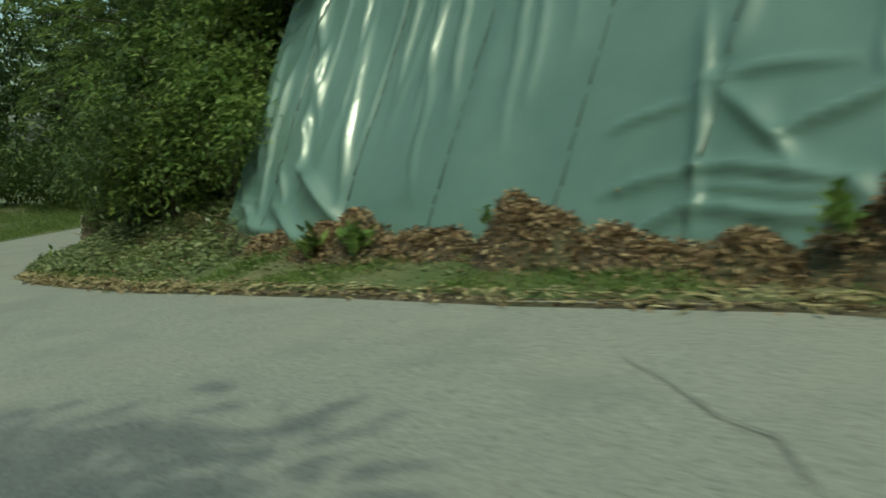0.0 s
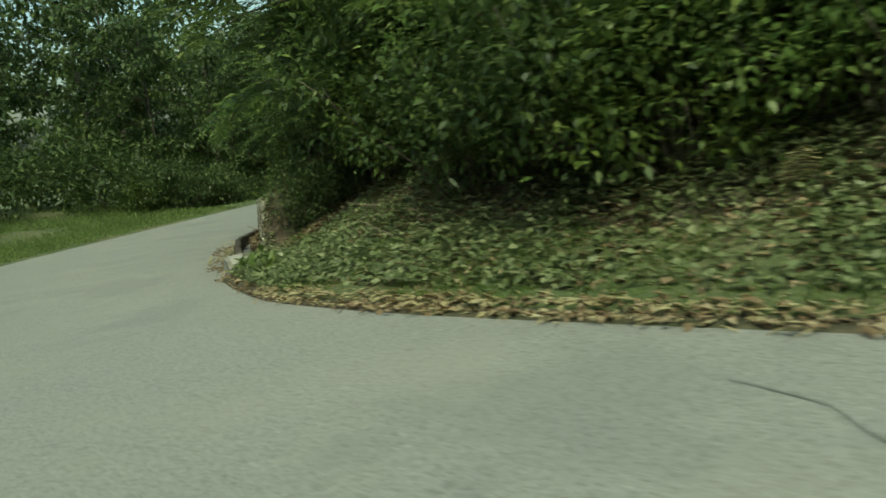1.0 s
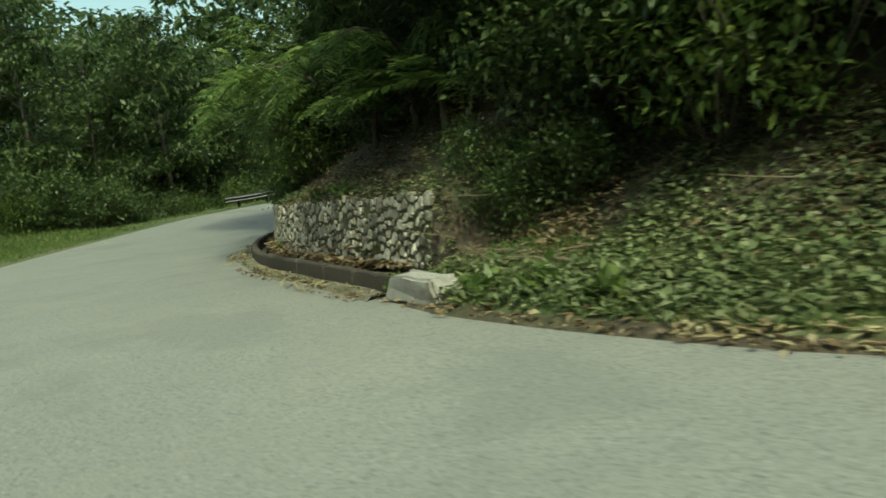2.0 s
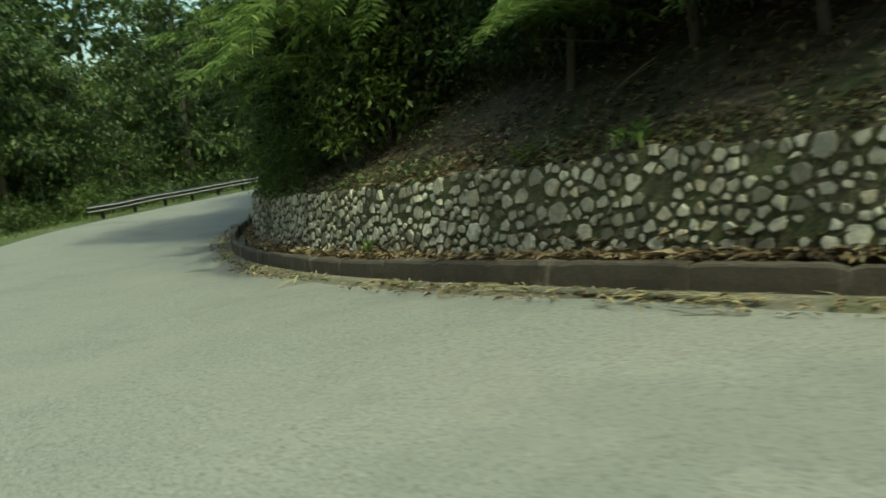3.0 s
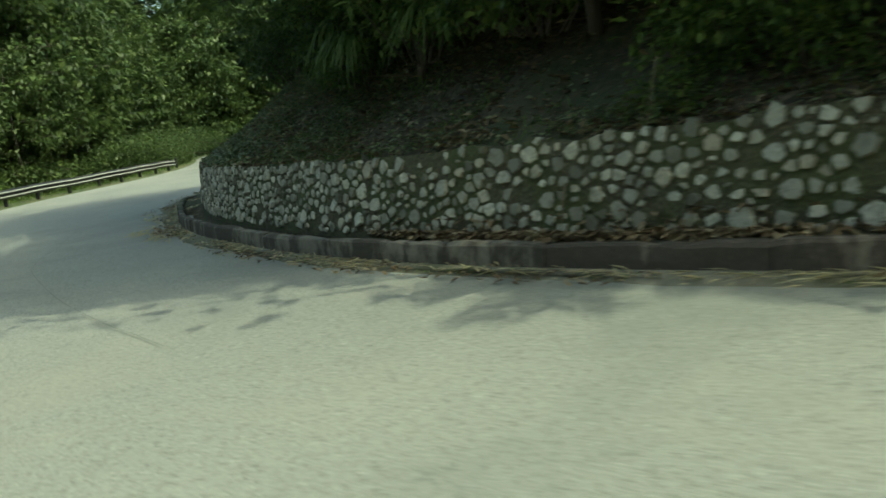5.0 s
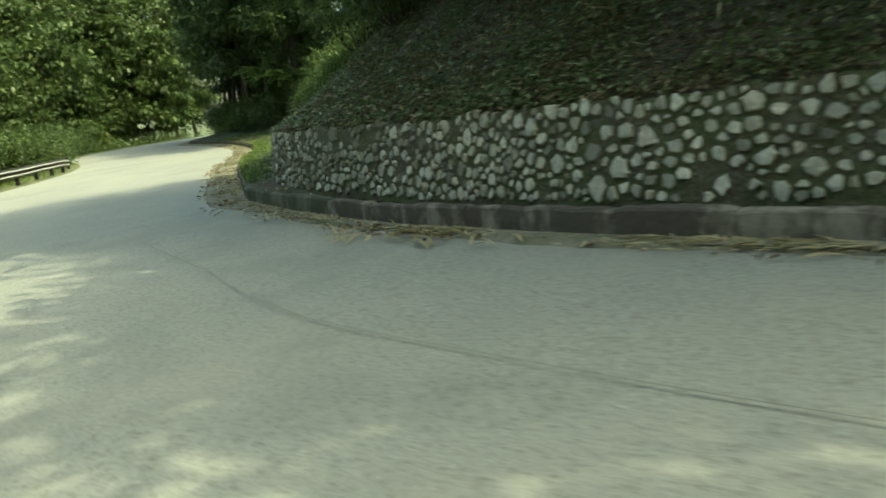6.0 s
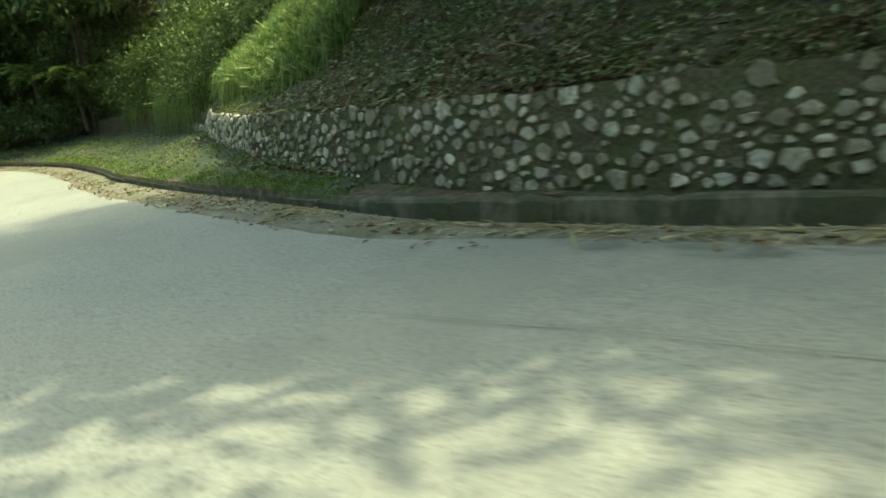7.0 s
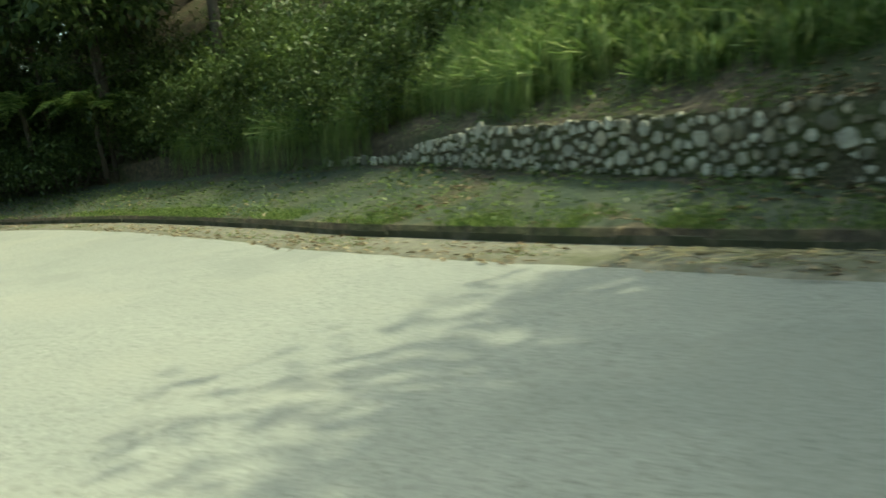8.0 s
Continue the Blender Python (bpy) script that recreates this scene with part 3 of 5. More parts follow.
def tarp_sheet():
    sheet = tagged(new("plastic_sheet"), "green plastic sheeting draped in folds over the slope", "plastic sheet")
    seams = [-13.0, -9.4, -6.8, -4.3, -1.6, 0.9, 3.68, 4.87, 6.13, 7.45, 9.25, 10.6]
    rng = random.Random(4)

    def seam_s(k, h):
        s = seams[k]
        return s if k == 0 else s + (0.0 if k == len(seams) - 1 else -0.05 * (h - 1.0))

    hs = np.concatenate([np.arange(0.12, 2.0, 0.045), np.arange(2.0, 5.3, 0.09)])
    for k in range(len(seams) - 1):
        cols = max(8, int((seams[k + 1] - seams[k]) / (0.04 if seams[k] > 0 else 0.14)))
        verts = []
        for i, h in enumerate(hs):
            a, b = seam_s(k, h), seam_s(k + 1, h)
            for j in range(cols + 1):
                s = a + (b - a) * j / cols
                low = 0.10 * noise.noise((s * 1.7, 0.0, 33.0)) * (i == 0)
                p = tarp_point(s, h + low)
                verts.append(p + np.array([0, 0, -0.012 * (j in (0, cols))]))
        w = cols + 1
        faces = [(i * w + j, i * w + j + 1, (i + 1) * w + j + 1, (i + 1) * w + j) for i in range(len(hs) - 1) for j in range(cols)]
        mesh_object("sheet_panel", verts, faces, M_TARP, sheet, smooth=True)
        if 0 < k:
            bm, h = bmesh.new(), 0.35
            while h < 5.0:
                step = rng.uniform(0.10, 0.34)
                off = rng.uniform(-0.012, 0.012)
                pts = [Vector(tarp_point(seam_s(k, x) + off, x)) + Vector((0, 0, 0.006)) for x in np.linspace(h, h + step, 4)]
                rope(bm, pts, rng.uniform(0.005, 0.011), 5, 0.004)
                h += step + rng.uniform(0.02, 0.10)
            part("seam_stitching", bm, M_ROPE, sheet, "dark stitching along the joint")["kind"] = "stuff"
    return sheet


def rope(bm, pts, r, sides=5, taper=None):
    """A tube along points."""
    rings = []
    for i, p in enumerate(pts):
        way = (pts[min(i + 1, len(pts) - 1)] - pts[max(i - 1, 0)]).normalized()
        x = way.cross(Vector((0.3, 0.2, 0.93))).normalized()
        y = way.cross(x)
        q = r if taper is None else r + (taper - r) * i / max(1, len(pts) - 1)
        rings.append([bm.verts.new(p + (x * math.cos(2 * math.pi * k / sides) + y * math.sin(2 * math.pi * k / sides)) * q) for k in range(sides)])
    for a, b in zip(rings, rings[1:]):
        for k in range(sides):
            bm.faces.new((a[k], a[(k + 1) % sides], b[(k + 1) % sides], b[k]))
    bm.faces.new(rings[0][::-1])
    bm.faces.new(rings[-1])


tarp_sheet()


# ---------- leaves, grass, litter ----------
def unit(v):
    return v / np.maximum(np.linalg.norm(v, axis=-1, keepdims=True), 1e-9)


def leaf_quads(centres, ways, length, width, rng, flat=0.6, fold=0.15):
    """Kite-shaped leaves: centres n x 3 at the stalk, ways n x 3 along the leaf. Returns corners n x 4 x 3."""
    n = len(centres)
    ways = unit(ways)
    side = unit(np.cross(ways, unit(np.stack([rng.normal(0, 1 - flat, n), rng.normal(0, 1 - flat, n), np.ones(n)], 1)) + 1e-6))
    up = np.cross(side, ways)
    length = np.broadcast_to(length, n)[:, None]
    width = np.broadcast_to(width, n)[:, None]
    mid = centres + ways * length * 0.42
    return np.stack([centres, mid + side * width / 2 + up * width * fold, centres + ways * length - up * length * 0.08, mid - side * width / 2 + up * width * fold], 1)


def blade_quads(roots, ways, length, width, droop, rng):
    """Grass blades of two quads each, bending over."""
    n = len(roots)
    ways = unit(ways)
    side = unit(np.cross(ways, np.stack([rng.normal(0, 1, n), rng.normal(0, 1, n), rng.normal(0, 0.2, n)], 1)))
    length, width, droop = (np.broadcast_to(x, n)[:, None] for x in (length, width, droop))
    down = np.array([0, 0, -1.0])
    m = roots + ways * length * 0.55 + down * length * droop * 0.15
    t = roots + ways * length * (1 - 0.25 * droop) + down * length * droop * 0.75
    low = np.stack([roots - side * width / 2, roots + side * width / 2, m + side * width * 0.45, m - side * width * 0.45], 1)
    high = np.stack([m - side * width * 0.45, m + side * width * 0.45, t + side * width * 0.06, t - side * width * 0.06], 1)
    return np.concatenate([low, high])


def stuff(name, corners, material, label, category):
    return tagged(new(name, quads_mesh(name, corners, material)), label, category, kind="stuff")


RNG = np.random.default_rng(11)


def scatter_bank(n, s_range, u_range, lift=(0.0, 0.03), weight=None):
    """Random places on the right bank."""
    s = RNG.uniform(*s_range, n)
    u = RNG.uniform(*u_range, n)
    if weight is not None:
        keep = RNG.uniform(0, 1, n) < weight(s, u)
        s, u = s[keep], u[keep]
    return on_bank(s, u, RNG.uniform(*lift, len(s))), s, u


def patchy(s, u, scale=0.8, seed=1.0, sharp=2.0):
    return np.clip(0.5 + sharp * ripple(s, u, scale, seed), 0, 1)


def flat_ways(n, rise=0.25):
    a = RNG.uniform(0, 2 * math.pi, n)
    return np.stack([np.cos(a), np.sin(a), RNG.normal(0, rise, n)], 1)


# ---------- trees and bushes ----------
def limb_mesh(name, paths, material, parent=None):
    bm = bmesh.new()
    for pts, r0, r1 in paths:
        rope(bm, [Vector(p) for p in pts], r0, 7 if r0 > 0.05 else 4, r1)
    me = bpy.data.meshes.new(name)
    bm.to_mesh(me)
    bm.free()
    me.materials.append(material)
    me.polygons.foreach_set("use_smooth", [True] * len(me.polygons))
    ob = new(name, me)
    if parent:
        ob.parent = parent
    return ob


TREE_QUADS = []


def make_tree(name, label, height, crown_from, spread, leaves, leaf, material, seed, lean=0.1, trunk_r=0.14):
    """A tree at the origin: tapered trunk, limbs and a crown of many leaves."""
    rng = np.random.default_rng(seed)
    tree = tagged(new(name), label, "tree")
    top = np.array([rng.normal(0, lean), rng.normal(0, lean), 1.0]) * height * 0.86
    trunk = [top * u + np.array([0.12 * math.sin(3 * u + seed), 0.12 * math.cos(2.4 * u + seed), -0.4 * (u == 0)]) * (u > 0.05 or u == 0) for u in np.linspace(0, 1, 9)]
    wood, tips = [(trunk, trunk_r, trunk_r * 0.3)], []
    for k in range(17):
        u = crown_from + (1 - crown_from) * (k + rng.uniform(0, 0.8)) / 17
        root = np.array([np.interp(u, np.linspace(0, 1, 9), [p[i] for p in trunk]) for i in range(3)])
        a = k * 2.4 + rng.uniform(-0.5, 0.5)
        reach = spread * (1.0 - 0.55 * abs(u - 0.6) * 2) * rng.uniform(0.7, 1.15)
        way = np.array([math.cos(a), math.sin(a), rng.uniform(0.05, 0.7)])
        pts = [root + way * reach * q + np.array([0, 0, -0.25 * reach * q * q]) + rng.normal(0, 0.05, 3) * q for q in np.linspace(0, 1, 5)]
        wood.append((pts, trunk_r * 0.35, 0.012))
        for q in (2, 3, 4):
            tips.append(pts[q])
            for _ in range(3):
                sub = pts[q] + rng.normal(0, 0.30, 3) * spread * np.array([0.6, 0.6, 0.35])
                wood.append(([pts[q], (pts[q] + sub) / 2 + rng.normal(0, 0.05, 3), sub], 0.014, 0.005))
                tips.append(sub)
    limb_mesh("trunk", wood, M_BARK, tree)
    tips = np.array(tips)
    pick = rng.integers(0, len(tips), leaves)
    spot = tips[pick] + rng.normal(0, 0.14, (leaves, 3)) * spread * np.array([0.8, 0.8, 0.5])
    away = spot - tips[pick] + np.stack([rng.normal(0, 0.15, leaves), rng.normal(0, 0.15, leaves), rng.normal(-0.12, 0.12, leaves)], 1) * spread
    size = leaf * rng.uniform(0.6, 1.25, leaves)
    quads = leaf_quads(spot, away, size, size * 0.48, rng)
    crown = new("crown", quads_mesh("crown", quads, material))
    crown.parent = tree
    few = quads[::3]
    TREE_QUADS.append(few.mean(1, keepdims=True) + 1.5 * (few - few.mean(1, keepdims=True)))
    return tree


BUSH_QUADS = []


def make_bush(name, label, radius, height, leaves, leaf, material, seed, slim=0.45):
    """A shrub at the origin: thin stems and clumps of leaves with gaps between."""
    rng = np.random.default_rng(seed)
    bush = tagged(new(name), label, "shrub")
    clumps = np.stack([rng.normal(0, 0.5, 26) * radius, rng.normal(0, 0.5, 26) * radius, rng.uniform(0.12, 1.0, 26) * height], 1)
    wood = []
    for c in clumps[::2]:
        foot = np.array([c[0] * 0.25, c[1] * 0.25, -0.15])
        wood.append(([foot, (foot + c) / 2 + rng.normal(0, 0.06, 3), c], 0.016, 0.005))
    limb_mesh("branchwork", wood, M_BARK, bush)
    pick = rng.integers(0, 26, leaves)
    off = rng.normal(0, 1, (leaves, 3)) * np.array([0.22 * radius, 0.22 * radius, 0.11 * height])
    spot = clumps[pick] + off
    spot[:, 2] = np.abs(spot[:, 2])
    way = off + np.stack([rng.normal(0, 0.25, leaves), rng.normal(0, 0.25, leaves), rng.normal(-0.05, 0.2, leaves)], 1) * radius
    size = leaf * rng.uniform(0.6, 1.3, leaves)
    quads = leaf_quads(spot, way, size, size * slim, rng)
    crown = new("foliage", quads_mesh("foliage", quads, material))
    crown.parent = bush
    BUSH_QUADS.append(quads[::2])
    return bush


def place_copies(source, places, first=True):
    """Puts the source at the first place and copies at the others. places: (point, turn, size)."""
    for k, (p, turn, size) in enumerate(places):
        m = pose(*p, 0, 0, turn)
        if k == 0:
            source.matrix_basis = m @ Matrix.Diagonal((size, size, size, 1))
        else:
            ob = copy_thing(source, m)
            ob.scale = (size, size, size)


TREES = [
    make_tree("tree", "tall leafy tree of the roadside woodland", 11.0, 0.22, 3.0, 4600, 0.36, M_LEAF, 1),
    make_tree("tree", "slender woodland tree, leaf colour darkened as shade", 13.0, 0.3, 2.6, 4600, 0.32, M_LEAF_SHADED, 2),
    make_tree("tree", "bright green spreading woodland tree", 9.0, 0.2, 3.2, 4800, 0.32, M_LEAF_YOUNG_LIT, 3),
    make_tree("tree", "leaning tree shading the hillside bank", 8.0, 0.36, 3.5, 6800, 0.36, M_LEAF, 4, lean=0.2),
    make_tree("tree", "tall broad-crowned tree arching high over the road", 14.5, 0.55, 5.2, 6800, 0.44, M_LEAF, 8, trunk_r=0.2),
]
BUSHES = [
    make_bush("shrub", "dense broad-leaved shrub on the bank", 1.0, 1.7, 2500, 0.14, M_LEAF, 21),
    make_bush("shrub", "tangle of shrubs, leaf colour darkened as if in shade", 1.1, 1.6, 2200, 0.145, M_LEAF_SHADED, 22),
    make_bush("shrub", "light green shrub, sunlight partly put into its leaf colour", 0.95, 1.4, 2500, 0.125, M_LEAF_YOUNG_LIT, 23),
]


def plant_woods():
    rng = np.random.default_rng(5)
    spots = {0: [], 1: [], 2: [], 3: [], 4: []}
    far = {0: [], 1: [], 2: [], 3: []}
    # left of the road, near to far
    for row, (v0, v1, step) in enumerate(((4.5, 7.5, 3.9), (9, 14, 4.0), (17, 26, 4.2), (32, 44, 5.0), (52, 70, 7.0))):
        s = -16.0 + row
        while s < 126:
            v = rng.uniform(v0, v1) + (2.5 if s > 60 and row == 0 else 0)
            if 33 < s < 50:
                v += (6.5, 3.0, 0, 0, 0)[row]
            # kind 1, the darkened leaf, paints shade into the woods past s 45
            if s > 10 or row > 0 or s < -1:
                (far if row > 2 else spots)[int(rng.choice([0, 1, 2, 0, 1] if s < 45 else [1] if row < 2 else [1, 1, 0]))].append((on_left(s, v, -0.1), rng.uniform(0, 360), rng.uniform(0.85, 1.2) * (1.0, 1.15, 1.5, 1.9, 2.3)[row] * (0.85 if s > 46 and row < 1 else 1.0)))
            s += step * rng.uniform(0.7, 1.3)
    spots[1].append((on_left(-1.6, 2.9, -0.1), 40.0, 1.05))
    spots[0].append((on_left(-4.5, 3.4, -0.1), 80.0, 1.1))
    # the far end of the road, closed by tall woods
    for s in np.arange(90, 128, 2.3):
        for v, size in ((8.5, 1.35), (13.0, 1.9)):
            spots[1].append((on_left(s + rng.uniform(-1, 1), v + rng.uniform(-1, 1.5), -0.1), rng.uniform(0, 360), size * rng.uniform(0.9, 1.15)))
    # tall trees leaning over the inside of the bend
    for s, u in ((44.0, 7.6), (46.6, 8.2), (49.0, 7.6), (51.4, 8.2)):
        spots[int(rng.choice([0, 1]))].append((on_bank(s, u, -0.2), rng.uniform(0, 360), rng.uniform(0.75, 0.9)))
    for s, u in ((42.4, 4.6), (45.4, 2.9), (48.3, 2.9), (51.2, 5.0)):
        spots[4].append((on_bank(s, u, -0.2), rng.uniform(0, 360), rng.uniform(0.74, 0.82)))
    for s, u in ((46.6, 4.2), (49.8, 4.0), (52.6, 4.2), (54.6, 3.7), (57.4, 3.5), (60.0, 3.4), (62.4, 3.7)):
        spots[4].append((on_bank(s, u, -0.2), rng.uniform(0, 360), rng.uniform(0.66, 0.74)))
    for s, u in ((55.8, 3.9), (58.6, 3.7), (60.8, 3.8)):
        spots[4].append((on_bank(s, u, -0.2), rng.uniform(0, 360), rng.uniform(0.62, 0.68)))
    # trees with crowns out of view, added to darken the slope below them
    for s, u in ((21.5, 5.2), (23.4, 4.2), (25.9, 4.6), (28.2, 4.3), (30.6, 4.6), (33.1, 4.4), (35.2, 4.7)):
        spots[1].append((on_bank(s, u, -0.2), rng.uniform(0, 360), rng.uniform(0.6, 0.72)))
    for s, u in ((24.8, 4.9), (27.2, 5.1), (29.6, 5.3), (32.0, 5.2)):
        spots[3].append((on_bank(s, u, -0.2), rng.uniform(0, 360), rng.uniform(0.95, 1.1)))
    for s in np.arange(99, 127, 1.4):
        for v, size in ((6.5, 0.95), (10.5, 1.35)):
            far[1].append((on_left(s, v + rng.uniform(-0.8, 0.8), -0.3), rng.uniform(0, 360), size * rng.uniform(0.9, 1.15)))
    # tall trees in the darkened leaf on both sides where the road leaves
    for s in np.arange(90, 104, 1.9):
        spots[1].append((on_bank(s, rng.uniform(2.6, 4.4), -0.3), rng.uniform(0, 360), rng.uniform(0.95, 1.2)))
    for s in np.arange(97, 120, 1.6):
        spots[1].append((on_bank(s, rng.uniform(1.5, 5.0), -0.3), rng.uniform(0, 360), rng.uniform(1.0, 1.3)))
    # on the top of the hill
    for _ in range(46):
        s, q = rng.uniform(-8, 48), rng.uniform(0.12, 0.85)
        rim = on_bank(s, 12.6, -0.1)
        far[int(rng.choice([0, 1, 3]))].append((rim + (np.array([14.0, 27.0, 13.0]) - rim) * q + np.array([0, 0, 2.5 * math.sin(q * math.pi) - 0.5]), rng.uniform(0, 360), rng.uniform(0.7, 0.95)))
    # on the hillside
    for row, (u0, u1, step) in enumerate(((2.9, 3.9, 3.4), (4.8, 6.4, 3.0), (7.5, 9.5, 3.4), (11, 12.5, 5.0))):
        s = -15.0 + row
        while s < 124:
            u = rng.uniform(u0, u1)
            if (row > 2 and s > 24 and not 54 < s < 66) or (s > 24 and not 63.5 < s < 86 and not (row < 2 and s < 64) and not 54 < s < 66):
                spots[int(rng.choice([3, 3, 0, 1] if s < 80 else [1]))].append((on_bank(s, u, -0.15), rng.uniform(0, 360), rng.uniform(0.8, 1.15) * (0.62 if row == 0 else 0.55 if 62 < s < 86 else 1.15)))
            s += step * rng.uniform(0.7, 1.3)
    for k, places in spots.items():
        place_copies(TREES[k], places)
    for k, name, material in ((0, "broad-leaved", M_LEAF), (1, "shade-darkened", M_LEAF_SHADED), (2, "light green", M_LEAF_YOUNG_LIT), (3, "spreading", M_LEAF)):
        quads = []
        for p, turn, size in far[k]:
            c, d = math.cos(radians(turn)), math.sin(radians(turn))
            quads.append(TREE_QUADS[k] @ (np.array([[c, d, 0], [-d, c, 0], [0, 0, 1]]) * size) + p)
        if quads:
            stuff("far_woods", np.concatenate(quads), material, name + " crowns of the woods far behind", "woods")


plant_woods()


def plant_bushes():
    rng = np.random.default_rng(6)
    spots = {0: [], 1: [], 2: []}

    far = {0: [], 1: [], 2: []}

    def put(kind, p, size, joined=False):
        (far if joined else spots)[kind].append((p, rng.uniform(0, 360), size))

    # thicket between the sheeting and the wall, hanging over the foot of the slope
    for s in np.arange(11.0, 24.5, 0.7):
        for u, lift, size in ((1.9, 0.75, 0.75), (2.5, 1.0, 0.95), (3.3, 1.0, 1.2), (4.3, 0.8, 1.3)):
            if s > 17 and (u < 2.2 or rng.uniform() < 0.35):
                continue
            put(int(rng.choice([2, 0, 2, 1, 0] if s < 14.2 else [0, 1, 1, 2])), on_bank(s + rng.uniform(-0.4, 0.4), u + rng.uniform(-0.25, 0.25), lift * rng.uniform(0.6, 1.1) - 0.35), size * rng.uniform(0.75, 1.15))
    # understorey above the wall
    for s in np.arange(24.5, 67, 1.5):
        for u, size in ((3.3, 0.8), (4.4, 1.0), (5.6, 1.2), (7.0, 1.3)):
            put(int(rng.choice([1, 1, 0])), on_bank(s + rng.uniform(-0.7, 0.7), u + rng.uniform(-0.5, 0.5), 0.1), size * rng.uniform(0.7, 1.2), u > 4)
    for s in np.arange(68, 126, 1.8):
        for u, size in ((5.6, 0.7), (7.2, 1.0)):
            put(int(rng.choice([1, 0, 1])), on_bank(s + rng.uniform(-0.7, 0.7), u + rng.uniform(-0.5, 0.5), 0.0), size, True)
    for s in np.arange(80, 126, 1.2):
        put(int(rng.choice([1, 1, 0])), on_bank(s, rng.uniform(1.8, 2.8) + (2.4 if s < 90 else 0), 0.0), rng.uniform(0.7, 1.1), s > 95)
    # dark hanging mass of shrubs over the middle of the wall
    for s in np.arange(35.0, 50.5, 0.75):
        for u, lift, size in ((1.15, -0.1, 0.6), (1.6, 0.2, 0.8), (2.2, 0.5, 1.0), (2.2, 1.6, 1.0), (3.0, 1.2, 1.2), (3.6, 2.2, 1.3)):
            if s > 44 and u < 2 or s < 38 and u < 1.3 or s < 38.5 and lift > 1.3 or rng.uniform() < 0.42:
                continue
            put(int(rng.choice([1, 0, 0] if s < 43 else [0, 0, 2])), on_bank(s + rng.uniform(-0.4, 0.4), u + rng.uniform(-0.2, 0.3), lift * rng.uniform(0.7, 1.1) - 0.1), size * rng.uniform(0.8, 1.15), u > 3.5)
    for s, u in ((22.6, 1.9), (23.5, 1.8), (22.0, 2.2), (23.75, 1.35), (23.2, 1.45)):
        put(1, on_bank(s, u, -0.1), rng.uniform(0.35, 0.55))
    for s in np.arange(50.5, 53, 0.9):
        for u, lift, size in ((2.3, 0.1, 0.8), (2.9, 0.7, 1.0), (3.6, 1.4, 1.2)):
            put(int(rng.choice([0, 0, 1])), on_bank(s + rng.uniform(-0.4, 0.4), u + rng.uniform(-0.2, 0.3), lift * rng.uniform(0.7, 1.1)), size * rng.uniform(0.8, 1.15), u > 3.5)
    # low shrub crowns in the darkened leaf, added to darken the slope above the first part of the wall
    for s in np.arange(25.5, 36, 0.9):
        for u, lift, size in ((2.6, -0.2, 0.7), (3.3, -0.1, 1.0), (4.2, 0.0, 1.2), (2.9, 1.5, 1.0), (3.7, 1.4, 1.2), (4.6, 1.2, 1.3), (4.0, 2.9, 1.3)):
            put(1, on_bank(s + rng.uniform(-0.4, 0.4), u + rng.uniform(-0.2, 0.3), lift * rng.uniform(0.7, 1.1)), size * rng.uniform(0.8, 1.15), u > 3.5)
    for s in np.arange(79, 100, 1.1):
        for u, size in ((2.3, 0.7), (3.2, 0.9), (4.2, 1.1)):
            put(1, on_bank(s, u + wall_foot(s)[0] - 1.9 + rng.uniform(-0.2, 0.3), -0.1), size * rng.uniform(0.8, 1.1), u > 4)
    # far side of the road
    for s in np.arange(14, 126, 1.4):
        for v, size in ((2.7, 0.6), (4.0, 1.1), (6.0, 1.6), (9.0, 2.0)):
            if (v > 5 and not 34 < s < 50) or (v > 8 and s < 50) or (v > 3 and 50 < s < 62) or s > 100:
                put(int(rng.choice(([1, 1, 0] if s < 58 else [0, 1, 1]) if v < 5 else [0, 1, 1])), on_left(s + rng.uniform(-0.6, 0.6), v + rng.uniform(0, 1.0), -0.05), size * rng.uniform(0.7, 1.3), v > 5 or s > 88)
    for s in np.arange(90, 112, 0.9):
        for v, size in ((1.2, 0.8), (2.4, 1.2), (3.6, 1.6)):
            put(1, on_left(s + rng.uniform(-0.4, 0.4), v + rng.uniform(-0.3, 0.4), -0.1), size * rng.uniform(0.8, 1.2), True)
    for k, places in spots.items():
        place_copies(BUSHES[k], places)
    for k, name, material in ((0, "broad-leaved", M_LEAF), (1, "shade-coloured", M_LEAF_SHADED), (2, "light green", M_LEAF_YOUNG_LIT)):
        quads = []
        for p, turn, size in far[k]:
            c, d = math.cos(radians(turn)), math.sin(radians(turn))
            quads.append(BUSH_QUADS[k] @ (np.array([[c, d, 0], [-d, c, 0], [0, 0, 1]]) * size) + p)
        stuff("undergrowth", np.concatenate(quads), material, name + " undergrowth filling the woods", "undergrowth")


plant_bushes()


